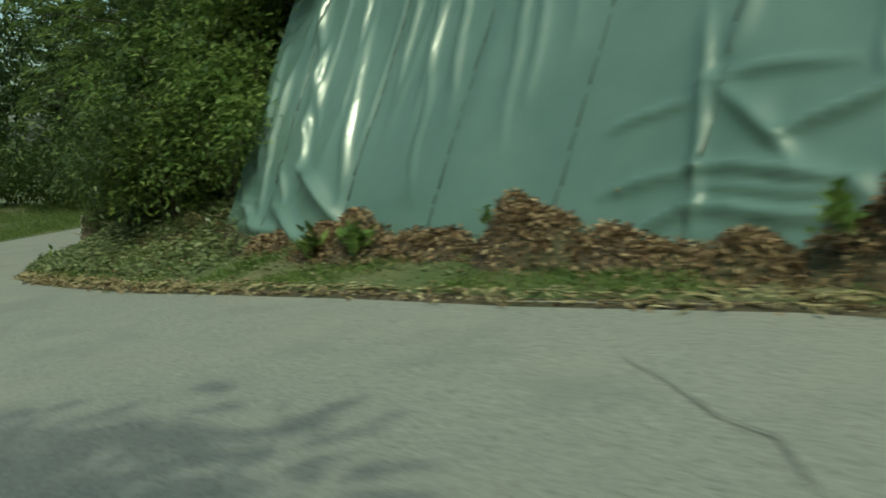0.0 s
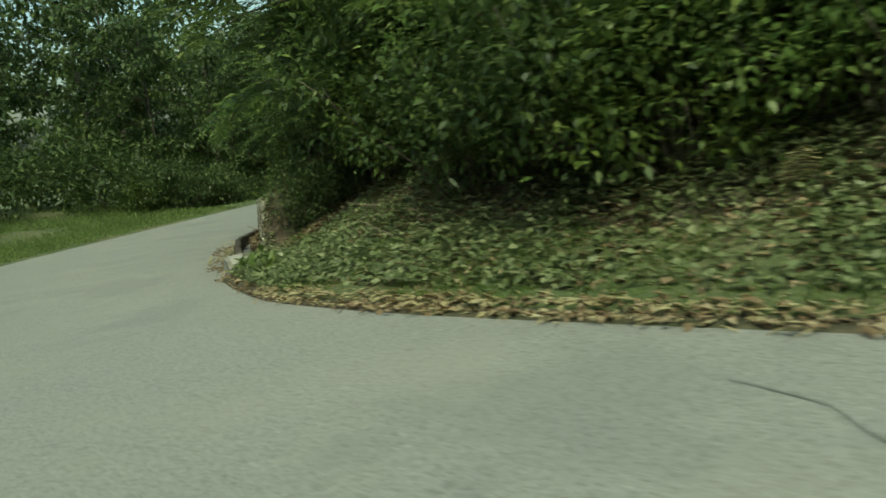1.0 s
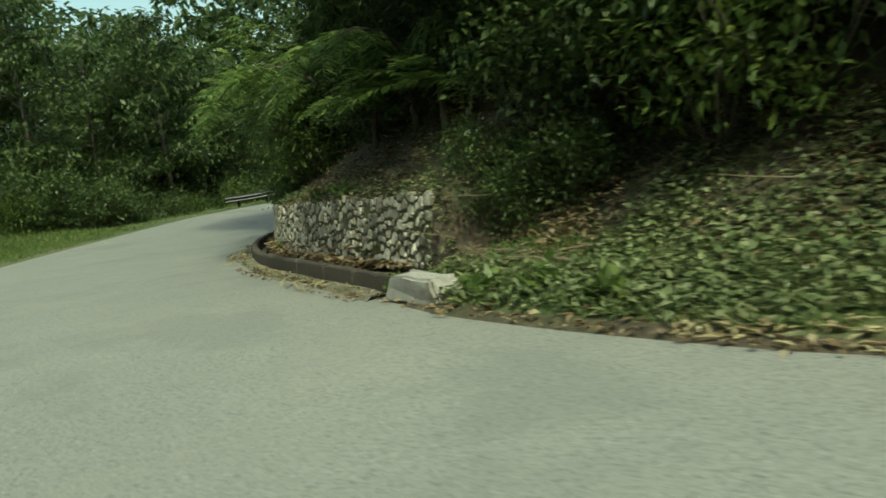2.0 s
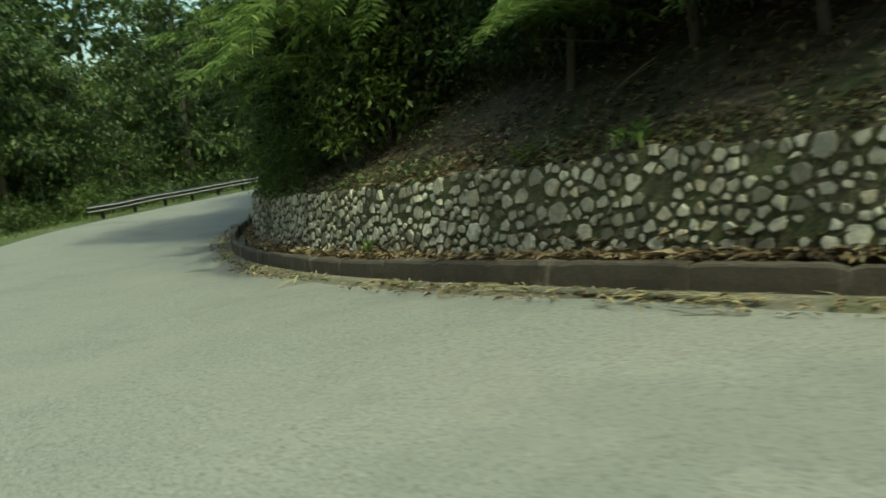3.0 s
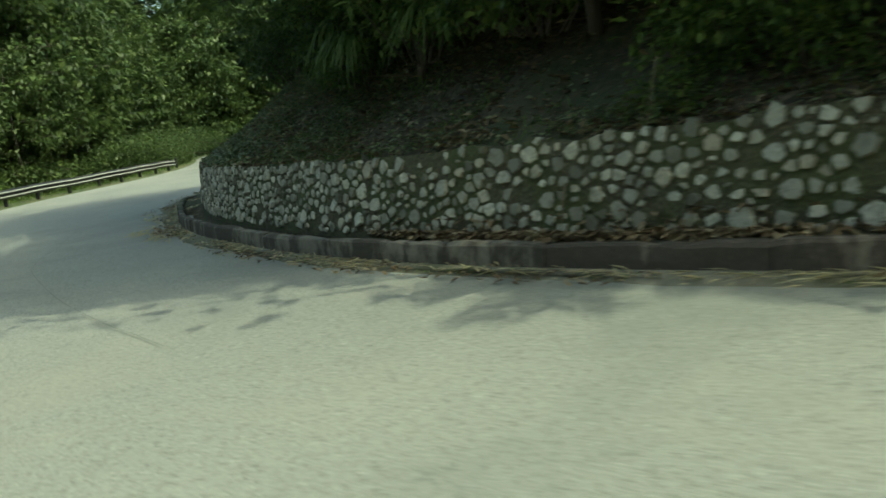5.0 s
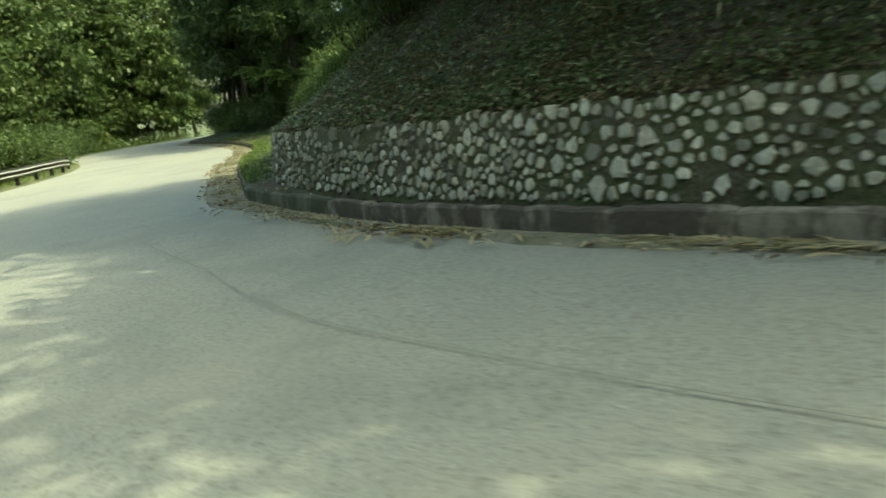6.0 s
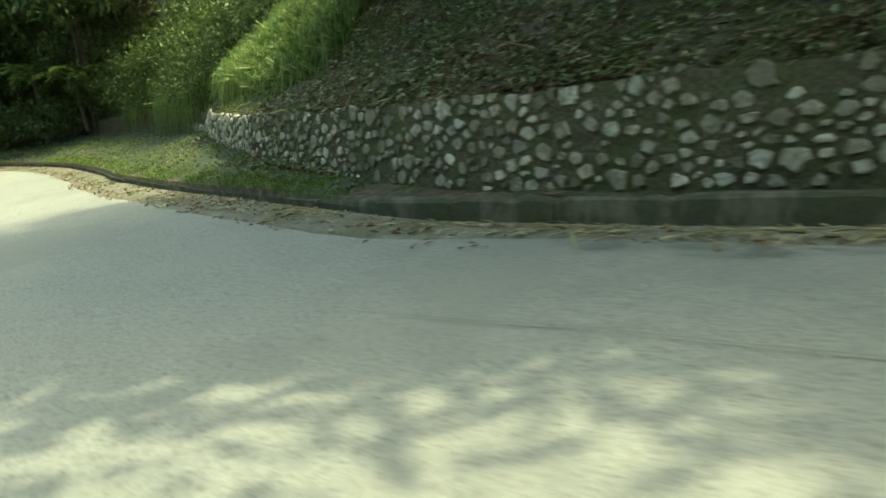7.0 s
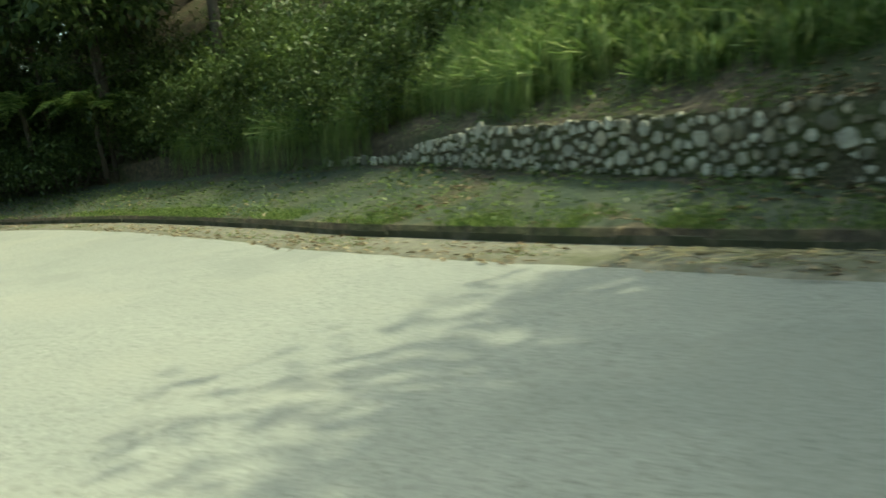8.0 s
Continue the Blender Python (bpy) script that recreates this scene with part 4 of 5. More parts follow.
# ---------- feathery trees over the wall ----------
def frond_quads(root, way, length, pairs, leaf, rng, droop=0.5):
    """A feather-shaped leaf: leaflets in pairs along a drooping rib."""
    way = way / np.linalg.norm(way)
    side = np.cross(way, (0, 0, 1.0))
    side /= max(np.linalg.norm(side), 1e-6)
    q = np.linspace(0.12, 1.0, pairs)
    rib = root + np.outer(q * length, way) + np.outer(-droop * length * q**2, (0, 0, 1.0))
    out = []
    for sign in (-1, 1):
        ways = side * sign * 0.9 + way * 0.45 + np.outer(np.full(pairs, -0.35), (0, 0, 1.0)) + rng.normal(0, 0.12, (pairs, 3))
        size = leaf * np.sin(np.pi * (0.15 + 0.8 * q)) * rng.uniform(0.85, 1.15, pairs)
        out.append(leaf_quads(rib, ways, size, size * 0.27, rng, flat=0.8))
    ribs = np.stack([rib[:-1] - side * 0.005, rib[:-1] + side * 0.005, rib[1:] + side * 0.004, rib[1:] - side * 0.004], 1)
    return np.concatenate(out + [ribs])


def make_feather_tree(label, height, reach, fronds, seed, material):
    rng = np.random.default_rng(seed)
    tree = tagged(new("tree"), label, "tree")
    top = np.array([0.25, 0.1, height])
    trunk = [top * u + np.array([0.1 * math.sin(4 * u), 0, -0.3 * (u == 0)]) for u in np.linspace(0, 1, 6)]
    wood, quads = [(trunk, 0.09, 0.04)], []
    tips = []
    for k in range(16):
        a = k * 2.4 + rng.uniform(-0.4, 0.4)
        u = 0.5 + 0.5 * k / 16
        root = top * u
        way = np.array([math.cos(a), math.sin(a), rng.uniform(0.1, 0.6)])
        pts = [root + way * reach * q * rng.uniform(0.9, 1.0) + np.array([0, 0, -0.35 * reach * q * q]) for q in np.linspace(0, 1, 6)]
        wood.append((pts, 0.03, 0.008))
        for q in range(2, 6):
            tips.append((pts[q], way))
    for k in range(fronds):
        p, way = tips[k % len(tips)]
        w = way + rng.normal(0, 0.6, 3) * np.array([1, 1, 0.4])
        quads.append(frond_quads(p + rng.normal(0, 0.12, 3), w, rng.uniform(0.7, 1.25), 12, rng.uniform(0.20, 0.30), rng, rng.uniform(0.25, 0.55)))
    limb_mesh("trunk", wood, M_BARK, tree)
    crown = new("crown", quads_mesh("crown", np.concatenate(quads), material))
    crown.parent = tree
    return tree


def plant_feather_trees():
    rng = np.random.default_rng(14)
    kinds = [make_feather_tree("young tree with long feathery leaves over the wall", 3.0, 1.9, 120, 31, M_LEAF_YOUNG_LIT),
             make_feather_tree("feathery-leaved tree hanging from the shaded bank", 2.9, 2.0, 120, 32, M_LEAF)]
    kinds.append(make_feather_tree("spreading feathery tree overhanging the stone wall", 3.8, 3.1, 300, 33, M_LEAF))
    spots = [[], [], [(on_bank(s, u, -0.1), t, z) for s, u, t, z in ((23.6, 3.1, 20, 1.0), (26.4, 3.2, 130, 1.05))]]
    for k, (s, u) in enumerate(((37.9, 1.7), (40.2, 1.8), (38.4, 2.3), (41.5, 2.3), (45.0, 2.3), (48.8, 2.2), (52.0, 2.5), (56.0, 3.0), (61.0, 3.2), (20.5, 3.4))):
        spots[0 if s in (37.9, 40.2, 38.4) else 1].append((on_bank(s, u, -0.05), rng.uniform(0, 360), rng.uniform(0.9, 1.1)))
    for tree, places in zip(kinds, spots):
        place_copies(tree, places)


plant_feather_trees()


def bough(label, s, u, reach, rise, seed, material):
    """A bough that leans out of the bank over the road, hung with long feather leaves."""
    rng = np.random.default_rng(seed)
    tree = tagged(new("tree"), label, "tree")
    a = heading(s)
    out = np.array([-math.sin(a), math.cos(a), 0.0])
    along = np.array([math.cos(a), math.sin(a), 0.0])
    root = on_bank(s, u, -0.2)
    pts = [root + out * reach * q + along * (0.5 * math.sin(2.4 * q + seed) * q) + np.array([0, 0, rise * math.sin(1.9 * q) - 1.3 * q * q]) for q in np.linspace(0, 1, 9)]
    wood, quads = [(pts, 0.06, 0.012)], []
    for k in range(22):
        q = 0.35 + 0.65 * k / 21
        p = np.array([np.interp(q, np.linspace(0, 1, 9), [x[i] for x in pts]) for i in range(3)])
        way = along * (1 if k % 2 else -1) * rng.uniform(0.35, 1.0) + out * rng.uniform(0.2, 0.9) + np.array([0, 0, rng.uniform(-0.25, 0.35)])
        quads.append(frond_quads(p, way, rng.uniform(0.7, 1.15), 13, rng.uniform(0.24, 0.34), rng, rng.uniform(0.3, 0.6)))
    limb_mesh("branch", wood, M_BARK, tree)
    crown = new("crown", quads_mesh("crown", np.concatenate(quads), material))
    crown.parent = tree


# the light leaf tone carries part of the sun on these boughs
for k, (s, u, reach, rise) in enumerate(((34.3, 2.8, 3.2, 2.3), (36.0, 2.7, 3.0, 2.4), (28.6, 2.9, 2.6, 1.9))):
    bough("young bough of long bright feathery leaves arching over the wall", s, u, reach, rise, 70 + k, M_LEAF_YOUNG_LIT)


def make_palm(label, fronds, reach, seed, material, stem=0.5):
    """A plant of long arching feather leaves round a short stem."""
    rng = np.random.default_rng(seed)
    plant = tagged(new("palm"), label, "palm")
    top = np.array([0, 0, stem])
    limb_mesh("stem", [([np.array([0, 0, -0.3]), top * 0.5 + 0.03, top], 0.07, 0.05)], M_BARK, plant)
    for k in range(fronds):
        a = k * 2.4 + rng.uniform(-0.3, 0.3)
        way = np.array([math.cos(a), math.sin(a), rng.uniform(0.35, 1.0)])
        quads = frond_quads(top, way, reach * rng.uniform(0.75, 1.1), 24, reach * 0.20, rng, rng.uniform(0.45, 0.75))
        leaf = new("frond", quads_mesh("frond", quads, material))
        leaf.parent = plant
    return plant


def plant_palms():
    rng = np.random.default_rng(15)
    # lighter leaf colour makes these fronds look sunlit beside the shaded palm
    bright = make_palm("palm with long feathery fronds over the wall, sunlight put into their colour", 15, 1.7, 51, M_LEAF_YOUNG_LIT, 1.35)
    dark = make_palm("drooping palm in the shade of the bank", 14, 1.5, 52, M_LEAF)
    place_copies(bright, [(on_bank(s, u, lift), rng.uniform(0, 360), size) for s, u, lift, size in ((26.6, 2.0, -0.75, 1.0), (28.3, 2.1, -0.8, 1.1), (30.2, 2.0, -0.7, 1.0), (37.4, 1.6, -0.05, 1.1), (40.2, 1.7, -0.05, 1.1), (89.5, 2.9, 0.6, 1.2), (92.5, 2.6, 0.8, 1.4))])
    place_copies(dark, [(on_bank(s, u, lift), rng.uniform(0, 360), size) for s, u, lift, size in ((23.9, 2.2, 0.9, 0.8), (25.8, 2.5, 0.5, 0.8), (34.4, 2.4, 0.9, 0.8), (43.5, 1.7, 1.2, 0.9), (46.4, 2.0, 1.0, 0.9), (49.5, 2.1, 0.9, 0.8))])


plant_palms()


def strap_clump(label, s, u, lift, reach, count, seed, material, width=0.016):
    """A clump of long arching strap leaves hanging out of the bank."""
    rng = np.random.default_rng(seed)
    a = heading(s)
    out = np.array([-math.sin(a), math.cos(a), 0.0])
    root = on_bank(s, u, lift)
    quads = []
    for _ in range(count):
        way = out * rng.uniform(0.3, 1.0) + np.array([math.cos(a), math.sin(a), 0]) * rng.normal(0, 0.7) + np.array([0, 0, rng.uniform(0.2, 0.9)])
        way /= np.linalg.norm(way)
        L = reach * rng.uniform(0.5, 1.1)
        side = np.cross(way, (0, 0, 1.0))
        side /= np.linalg.norm(side)
        pts = [root + rng.normal(0, 0.08, 3) * 0 + way * L * q - np.array([0, 0, 1.15 * L * q**2.2]) for q in np.linspace(0, 1, 6)]
        w = [width * x for x in (0.6, 1.0, 1.0, 0.8, 0.5, 0.05)]
        for i in range(5):
            quads.append([pts[i] - side * w[i], pts[i] + side * w[i], pts[i + 1] + side * w[i + 1], pts[i + 1] - side * w[i + 1]])
    ob = tagged(new("strap_leaf_plant"), label, "plant")
    crown = new("foliage", quads_mesh("foliage", np.array(quads), material))
    crown.parent = ob
    return ob


for k, (s, u, lift, reach, n) in enumerate(((26.8, 2.2, 1.35, 0.8, 80), (47.5, 1.8, 1.1, 0.8, 90), (49.6, 1.6, 1.1, 0.8, 90), (51.2, 2.0, 1.1, 0.9, 80))):
    strap_clump("clump of long arching strap leaves on the bank", s, u, lift, reach, n, 40 + k, M_GRASS)

# ---------- tall grass, verge grass, creepers ----------
def tall_grass():
    """Drooping clumps of long grass above the stone bank."""
    clumps, blades = 620, 52
    s, u = RNG.uniform(67.5, 93, clumps), RNG.uniform(0, 1, clumps) ** 1.3 * 3.0 + 0.95
    root = np.repeat(on_bank(s, u + wall_foot(s)[0], -0.03), blades, 0)
    a = np.repeat(np.interp(s, LINE_S, LINE_H), blades)
    n = len(root)
    size = np.repeat(RNG.uniform(0.6, 1.15, clumps), blades)
    out = np.stack([-np.sin(a), np.cos(a), np.zeros(n)], 1) * RNG.uniform(0.0, 0.9, n)[:, None]
    way = out + np.stack([RNG.normal(0, 0.45, n), RNG.normal(0, 0.45, n), RNG.uniform(0.5, 1.3, n)], 1)
    root = root + RNG.normal(0, 0.06, (n, 3)) * np.array([1, 1, 0.2])
    stuff("tall_grass", blade_quads(root, way, size * RNG.uniform(0.6, 1.25, n), RNG.uniform(0.014, 0.034, n), RNG.uniform(0.5, 1.5, n), RNG), M_GRASS, "tall bright green grass hanging over the stone bank", "grass")


tall_grass()


def hanging_grass():
    """Long pale green blades that hang in a fringe from the top of the bank."""
    clumps, blades = 360, 60
    s, u = RNG.uniform(73.0, 87, clumps), RNG.uniform(0.0, 1.8, clumps)
    u = u + 0.45 + 0.6 * (1 - smooth_step(s, 78, 80))
    root = np.repeat(on_bank(s, u + wall_foot(s)[0], 0.15), blades, 0)
    a = np.repeat(np.interp(s, LINE_S, LINE_H), blades)
    n = len(root)
    size = np.repeat(RNG.uniform(0.75, 1.35, clumps) * (1 + 0.25 * smooth_step(s, 78, 80)), blades)
    out = np.stack([-np.sin(a), np.cos(a), np.zeros(n)], 1) * RNG.uniform(0.2, 1.5, n)[:, None]
    way = out + np.stack([RNG.normal(0, 0.4, n), RNG.normal(0, 0.4, n), RNG.uniform(0.35, 1.1, n)], 1)
    root = root + RNG.normal(0, 0.08, (n, 3)) * np.array([1, 1, 0.2])
    stuff("hanging_grass", blade_quads(root, way, size * RNG.uniform(0.6, 1.2, n), RNG.uniform(0.016, 0.034, n), RNG.uniform(0.7, 1.7, n), RNG), M_GRASS_PALE, "long light green grass hanging in a fringe from the bank", "grass")


hanging_grass()


def verge_grass():
    quads = []
    for n, s_range, u_range, length in ((42000, (-6, 24.0), (0.08, 1.2), (0.07, 0.19)), (26000, (-4, 9.5), (0.12, 0.85), (0.07, 0.17)), (7000, (11, 24), (0.6, 2.2), (0.06, 0.2)), (9000, (64, 95), (0.1, 0.5), (0.05, 0.16)), (7000, (64, 95), (0.3, 2.3), (0.05, 0.14)), (1600, (24, 64), (0.68, 1.3), (0.08, 0.22)), (20000, (46, 70), (0.7, 3.0), (0.05, 0.16)), (14000, (65, 86), (0.08, 0.6), (0.06, 0.18)), (1500, (24, 66), (-0.25, 0.0), (0.03, 0.08)), (5000, (63, 95), (-0.55, 0.0), (0.03, 0.08))):
        s, u = RNG.uniform(*s_range, n), RNG.uniform(*u_range, n)
        keep = RNG.uniform(0, 1, n) < patchy(s, u, 0.9, 2.0, 2.2)
        s, u = s[keep], u[keep]
        p = np.where((u < 0)[:, None], at(s, edge(s) + u, 0.005), on_bank(s, u, 0.0))
        quads.append(blade_quads(p, np.stack([RNG.normal(0, 0.5, len(s)), RNG.normal(0, 0.5, len(s)), np.ones(len(s))], 1), RNG.uniform(*length, len(s)), RNG.uniform(0.008, 0.016, len(s)), RNG.uniform(0.2, 0.9, len(s)), RNG))
    n = 16000
    s, v = RNG.uniform(12, 100, n), RNG.uniform(0.1, 1.0, n) ** 1.4 * 3.2
    keep = RNG.uniform(0, 1, n) < np.clip(v * 1.2, 0.1, 1)
    s, v = s[keep], v[keep]
    quads.append(blade_quads(on_left(s, v), np.stack([RNG.normal(0, 0.5, len(s)), RNG.normal(0, 0.5, len(s)), np.ones(len(s))], 1), RNG.uniform(0.08, 0.25, len(s)), RNG.uniform(0.01, 0.02, len(s)), RNG.uniform(0.3, 0.9, len(s)), RNG))
    n = 30000
    s, v = RNG.uniform(34, 52, n), RNG.uniform(0.2, 9.0, n)
    quads.append(blade_quads(on_left(s, v), np.stack([RNG.normal(0, 0.5, n), RNG.normal(0, 0.5, n), np.ones(n)], 1), RNG.uniform(0.15, 0.45, n) * np.clip(v / 2.5, 0.35, 1), RNG.uniform(0.012, 0.03, n), RNG.uniform(0.3, 0.9, n), RNG))
    stuff("verge_grass", np.concatenate(quads), M_GRASS, "short patchy roadside grass on the verges", "grass")


verge_grass()


def creepers():
    quads = []
    for n, s_range, u_range, size, lift in ((30000, (9.2, 21.0), (0.25, 2.6), (0.05, 0.11), (0.0, 0.14)), (5000, (-5, 10), (0.4, 1.15), (0.04, 0.08), (0.0, 0.07)), (3500, (24, 66), (0.75, 2.4), (0.05, 0.10), (0.0, 0.10)), (6500, (24, 68), (0.68, 1.05), (0.04, 0.09), (0.0, 0.13)), (11000, (46, 67), (0.72, 3.4), (0.05, 0.10), (0.0, 0.12)), (14000, (63, 95), (0.2, 2.8), (0.04, 0.09), (0.0, 0.12))):
        p, s, u = scatter_bank(n, s_range, u_range, lift, lambda s, u: 0.7 * patchy(s, u, 0.8, 6.0, 2.4) + 0.3)
        L = RNG.uniform(*size, len(p))
        quads.append(leaf_quads(p, flat_ways(len(p), 0.35), L, L * 0.62, RNG))
    p, s, u = scatter_bank(15000, (49, 68), (0.7, 4.2), (0.0, 0.12), lambda s, u: 0.75 * patchy(s, u, 0.6, 16.0, 2.4) + 0.25)
    L = RNG.uniform(0.05, 0.11, len(p))
    quads[1] = np.concatenate([quads[1], leaf_quads(p, flat_ways(len(p), 0.35), L, L * 0.5, RNG)])
    p, s, u = scatter_bank(3500, (18, 24.0), (0.05, 0.75), (0.0, 0.16))
    L = RNG.uniform(0.06, 0.13, len(p))
    quads[1] = np.concatenate([quads[1], leaf_quads(p, flat_ways(len(p), 0.45), L, L * 0.4, RNG)])
    stuff("creeper", quads[5], M_LEAF, "dark green moss and weeds on the slope below the stones", "weeds")
    stuff("creeper", np.concatenate(quads[2:5]), M_WEED, "low creeping green weeds over the bank", "weeds")
    stuff("creeper", np.concatenate(quads[:2]), M_WEED, "light green creeping weeds over the lower slopes", "weeds")


creepers()

# ---------- dead leaves, straw, twigs, leaf piles ----------
def litter():
    quads = []
    for n, s_range, u_range, size, wt in (
        (3400, (-8, 24.2), (-0.22, 0.55), (0.05, 0.13), lambda s, u: np.exp(-((u - 0.02) / 0.16) ** 2) + 0.15),
        (5500, (-8, 10.2), (0.75, 1.45), (0.06, 0.13), lambda s, u: patchy(s, u, 0.6, 9.0, 2.0)),
        (16000, (10, 24), (0.3, 2.8), (0.05, 0.13), lambda s, u: 0.25 + 0.75 * patchy(s, u, 0.7, 19.0, 2.0)),
        (500, (9, 16), (-0.10, 0.20), (0.05, 0.13), lambda s, u: 0.4 + patchy(s, u, 0.6, 29.0, 2.0)),
        (9000, (24.5, 48), (0.37, 0.58), (0.05, 0.14), lambda s, u: patchy(s, u * 0.3, 0.55, 12.0, 2.2)),
        (7000, (24.5, 67), (0.69, 1.15), (0.05, 0.13), lambda s, u: patchy(s, u, 0.9, 52.0, 2.4)),
        (19000, (24, 68), (0.72, 4.5), (0.06, 0.16), lambda s, u: patchy(s, u, 0.6, 15.0, 1.6) * 0.8 + 0.2),
        (5200, (24.5, 47), (0.44, 0.60), (0.07, 0.17), lambda s, u: 0.25 + patchy(s, u * 0.3, 0.5, 71.0, 2.0)),
        (12000, (49, 69), (0.72, 3.4), (0.05, 0.13), lambda s, u: 0.3 + 0.7 * patchy(s, u, 0.5, 61.0, 2.0)),
        (2600, (24, 66), (-0.5, 0.0), (0.04, 0.11), lambda s, u: patchy(s, u * 0.3, 0.35, 21.0, 2.8)),
        (2200, (61, 95), (-0.85, 0.0), (0.04, 0.10), lambda s, u: patchy(s, u, 0.8, 35.0, 2.4)),
        (3200, (66, 95), (-0.7, 2.4), (0.05, 0.13), lambda s, u: patchy(s, u, 0.5, 25.0, 2.0)),
    ):
        s, u = RNG.uniform(*s_range, n), RNG.uniform(*u_range, n)
        keep = RNG.uniform(0, 1, n) < wt(s, u)
        s, u = s[keep], u[keep]
        p = np.where((u < 0)[:, None], at(s, edge(s) + u, 0.022), on_bank(s, u, RNG.uniform(0.01, 0.05, len(s))))
        L = RNG.uniform(*size, len(s))
        quads.append(leaf_quads(p, flat_ways(len(s), 0.25), L, L * RNG.uniform(0.3, 0.6, len(s)), RNG, flat=0.75, fold=0.3))
    stuff("leaf_litter", np.concatenate(quads), M_DRY, "curled brown dead leaves along the road edge", "leaf litter")


litter()


def straw():
    """Pale dry frond strips that lie along the kerb, single pieces."""
    rng = np.random.default_rng(77)
    spots = [(53.5, -0.5), (54.4, -0.65), (55.3, -0.55), (56.0, -0.75), (56.4, -0.6), (57.3, -0.5), (58.2, -0.35), (59.0, -0.55), (59.6, -0.45), (60.3, -0.5), (43.9, -0.3), (44.6, -0.2), (46.2, -0.25), (39.0, -0.35), (36.4, -0.3), (33.5, -0.4), (27.2, -0.45), (26.4, -0.4), (66.3, -0.5), (68.0, -0.6), (58.8, 0.3), (60.2, 0.35), (61.4, 0.3), (30.0, 0.3), (47.5, 0.35)]
    for s, u in spots:
        p = at(s, edge(s) + u, 0.035) if u < 0 else on_bank(s, u, 0.04)
        frond = tagged(new("dry_frond"), "pale dry split frond lying by the kerb", "dry frond", "dry fronds along the kerb")
        for _ in range(rng.integers(4, 9)):
            a = heading(s) + rng.normal(0, 0.45)
            way = np.array([math.cos(a), math.sin(a), rng.normal(0, 0.05)])
            side = np.array([-math.sin(a), math.cos(a), 0.3])
            L, w = rng.uniform(0.25, 0.65), rng.uniform(0.008, 0.024)
            c = p + np.array([rng.normal(0, 0.12), rng.normal(0, 0.12), rng.uniform(0, 0.03)])
            m = c + np.array([0, 0, 0.02])
            verts = [c - way * L / 2 - side * w * 0.3, c - way * L / 2 + side * w * 0.3, m + side * w, m - side * w, c + way * L / 2 + side * w * 0.2, c + way * L / 2 - side * w * 0.2]
            mesh_object("strip", verts, [(0, 1, 2, 3), (3, 2, 4, 5)], M_STRAW, frond)


straw()


def straw_litter():
    """Thin straw and split leaves washed along the foot of the kerb."""
    n = 5200
    s, u = RNG.uniform(24.2, 70, n), -np.abs(RNG.normal(0.02, 0.16, n)) - 0.02
    keep = RNG.uniform(0, 1, n) < np.clip(patchy(s, u * 0.3, 0.5, 41.0, 2.6), 0.12, 1) * (0.45 + 0.55 * smooth_step(s, 38, 46))
    s, u = s[keep], u[keep]
    a = np.interp(s, LINE_S, LINE_H) + RNG.normal(0, 0.6, len(s))
    ways = np.stack([np.cos(a), np.sin(a), RNG.normal(0, 0.06, len(s))], 1)
    L = RNG.uniform(0.06, 0.34, len(s))
    lying = leaf_quads(at(s, edge(s) + u, 0.034), ways, L, RNG.uniform(0.008, 0.026, len(s)), RNG, flat=0.85)
    n = 2300
    s, u = RNG.uniform(-8, 19, n), RNG.normal(0.03, 0.09, n)
    p = np.where((u < 0)[:, None], at(s, edge(s) + u, 0.02), on_bank(s, np.abs(u), 0.04))
    lying = np.concatenate([lying, leaf_quads(p, flat_ways(n, 0.12), RNG.uniform(0.05, 0.2, n), RNG.uniform(0.012, 0.045, n), RNG, flat=0.8)])
    p, s, u = scatter_bank(420, (50, 68), (0.7, 3.0), (0.03, 0.10))
    lying = np.concatenate([lying, leaf_quads(p, flat_ways(len(p), 0.3), RNG.uniform(0.12, 0.4, len(p)), RNG.uniform(0.014, 0.04, len(p)), RNG, flat=0.7)])
    stuff("straw_litter", lying, M_STRAW, "pale straw and split leaves along the kerb foot", "straw")


straw_litter()


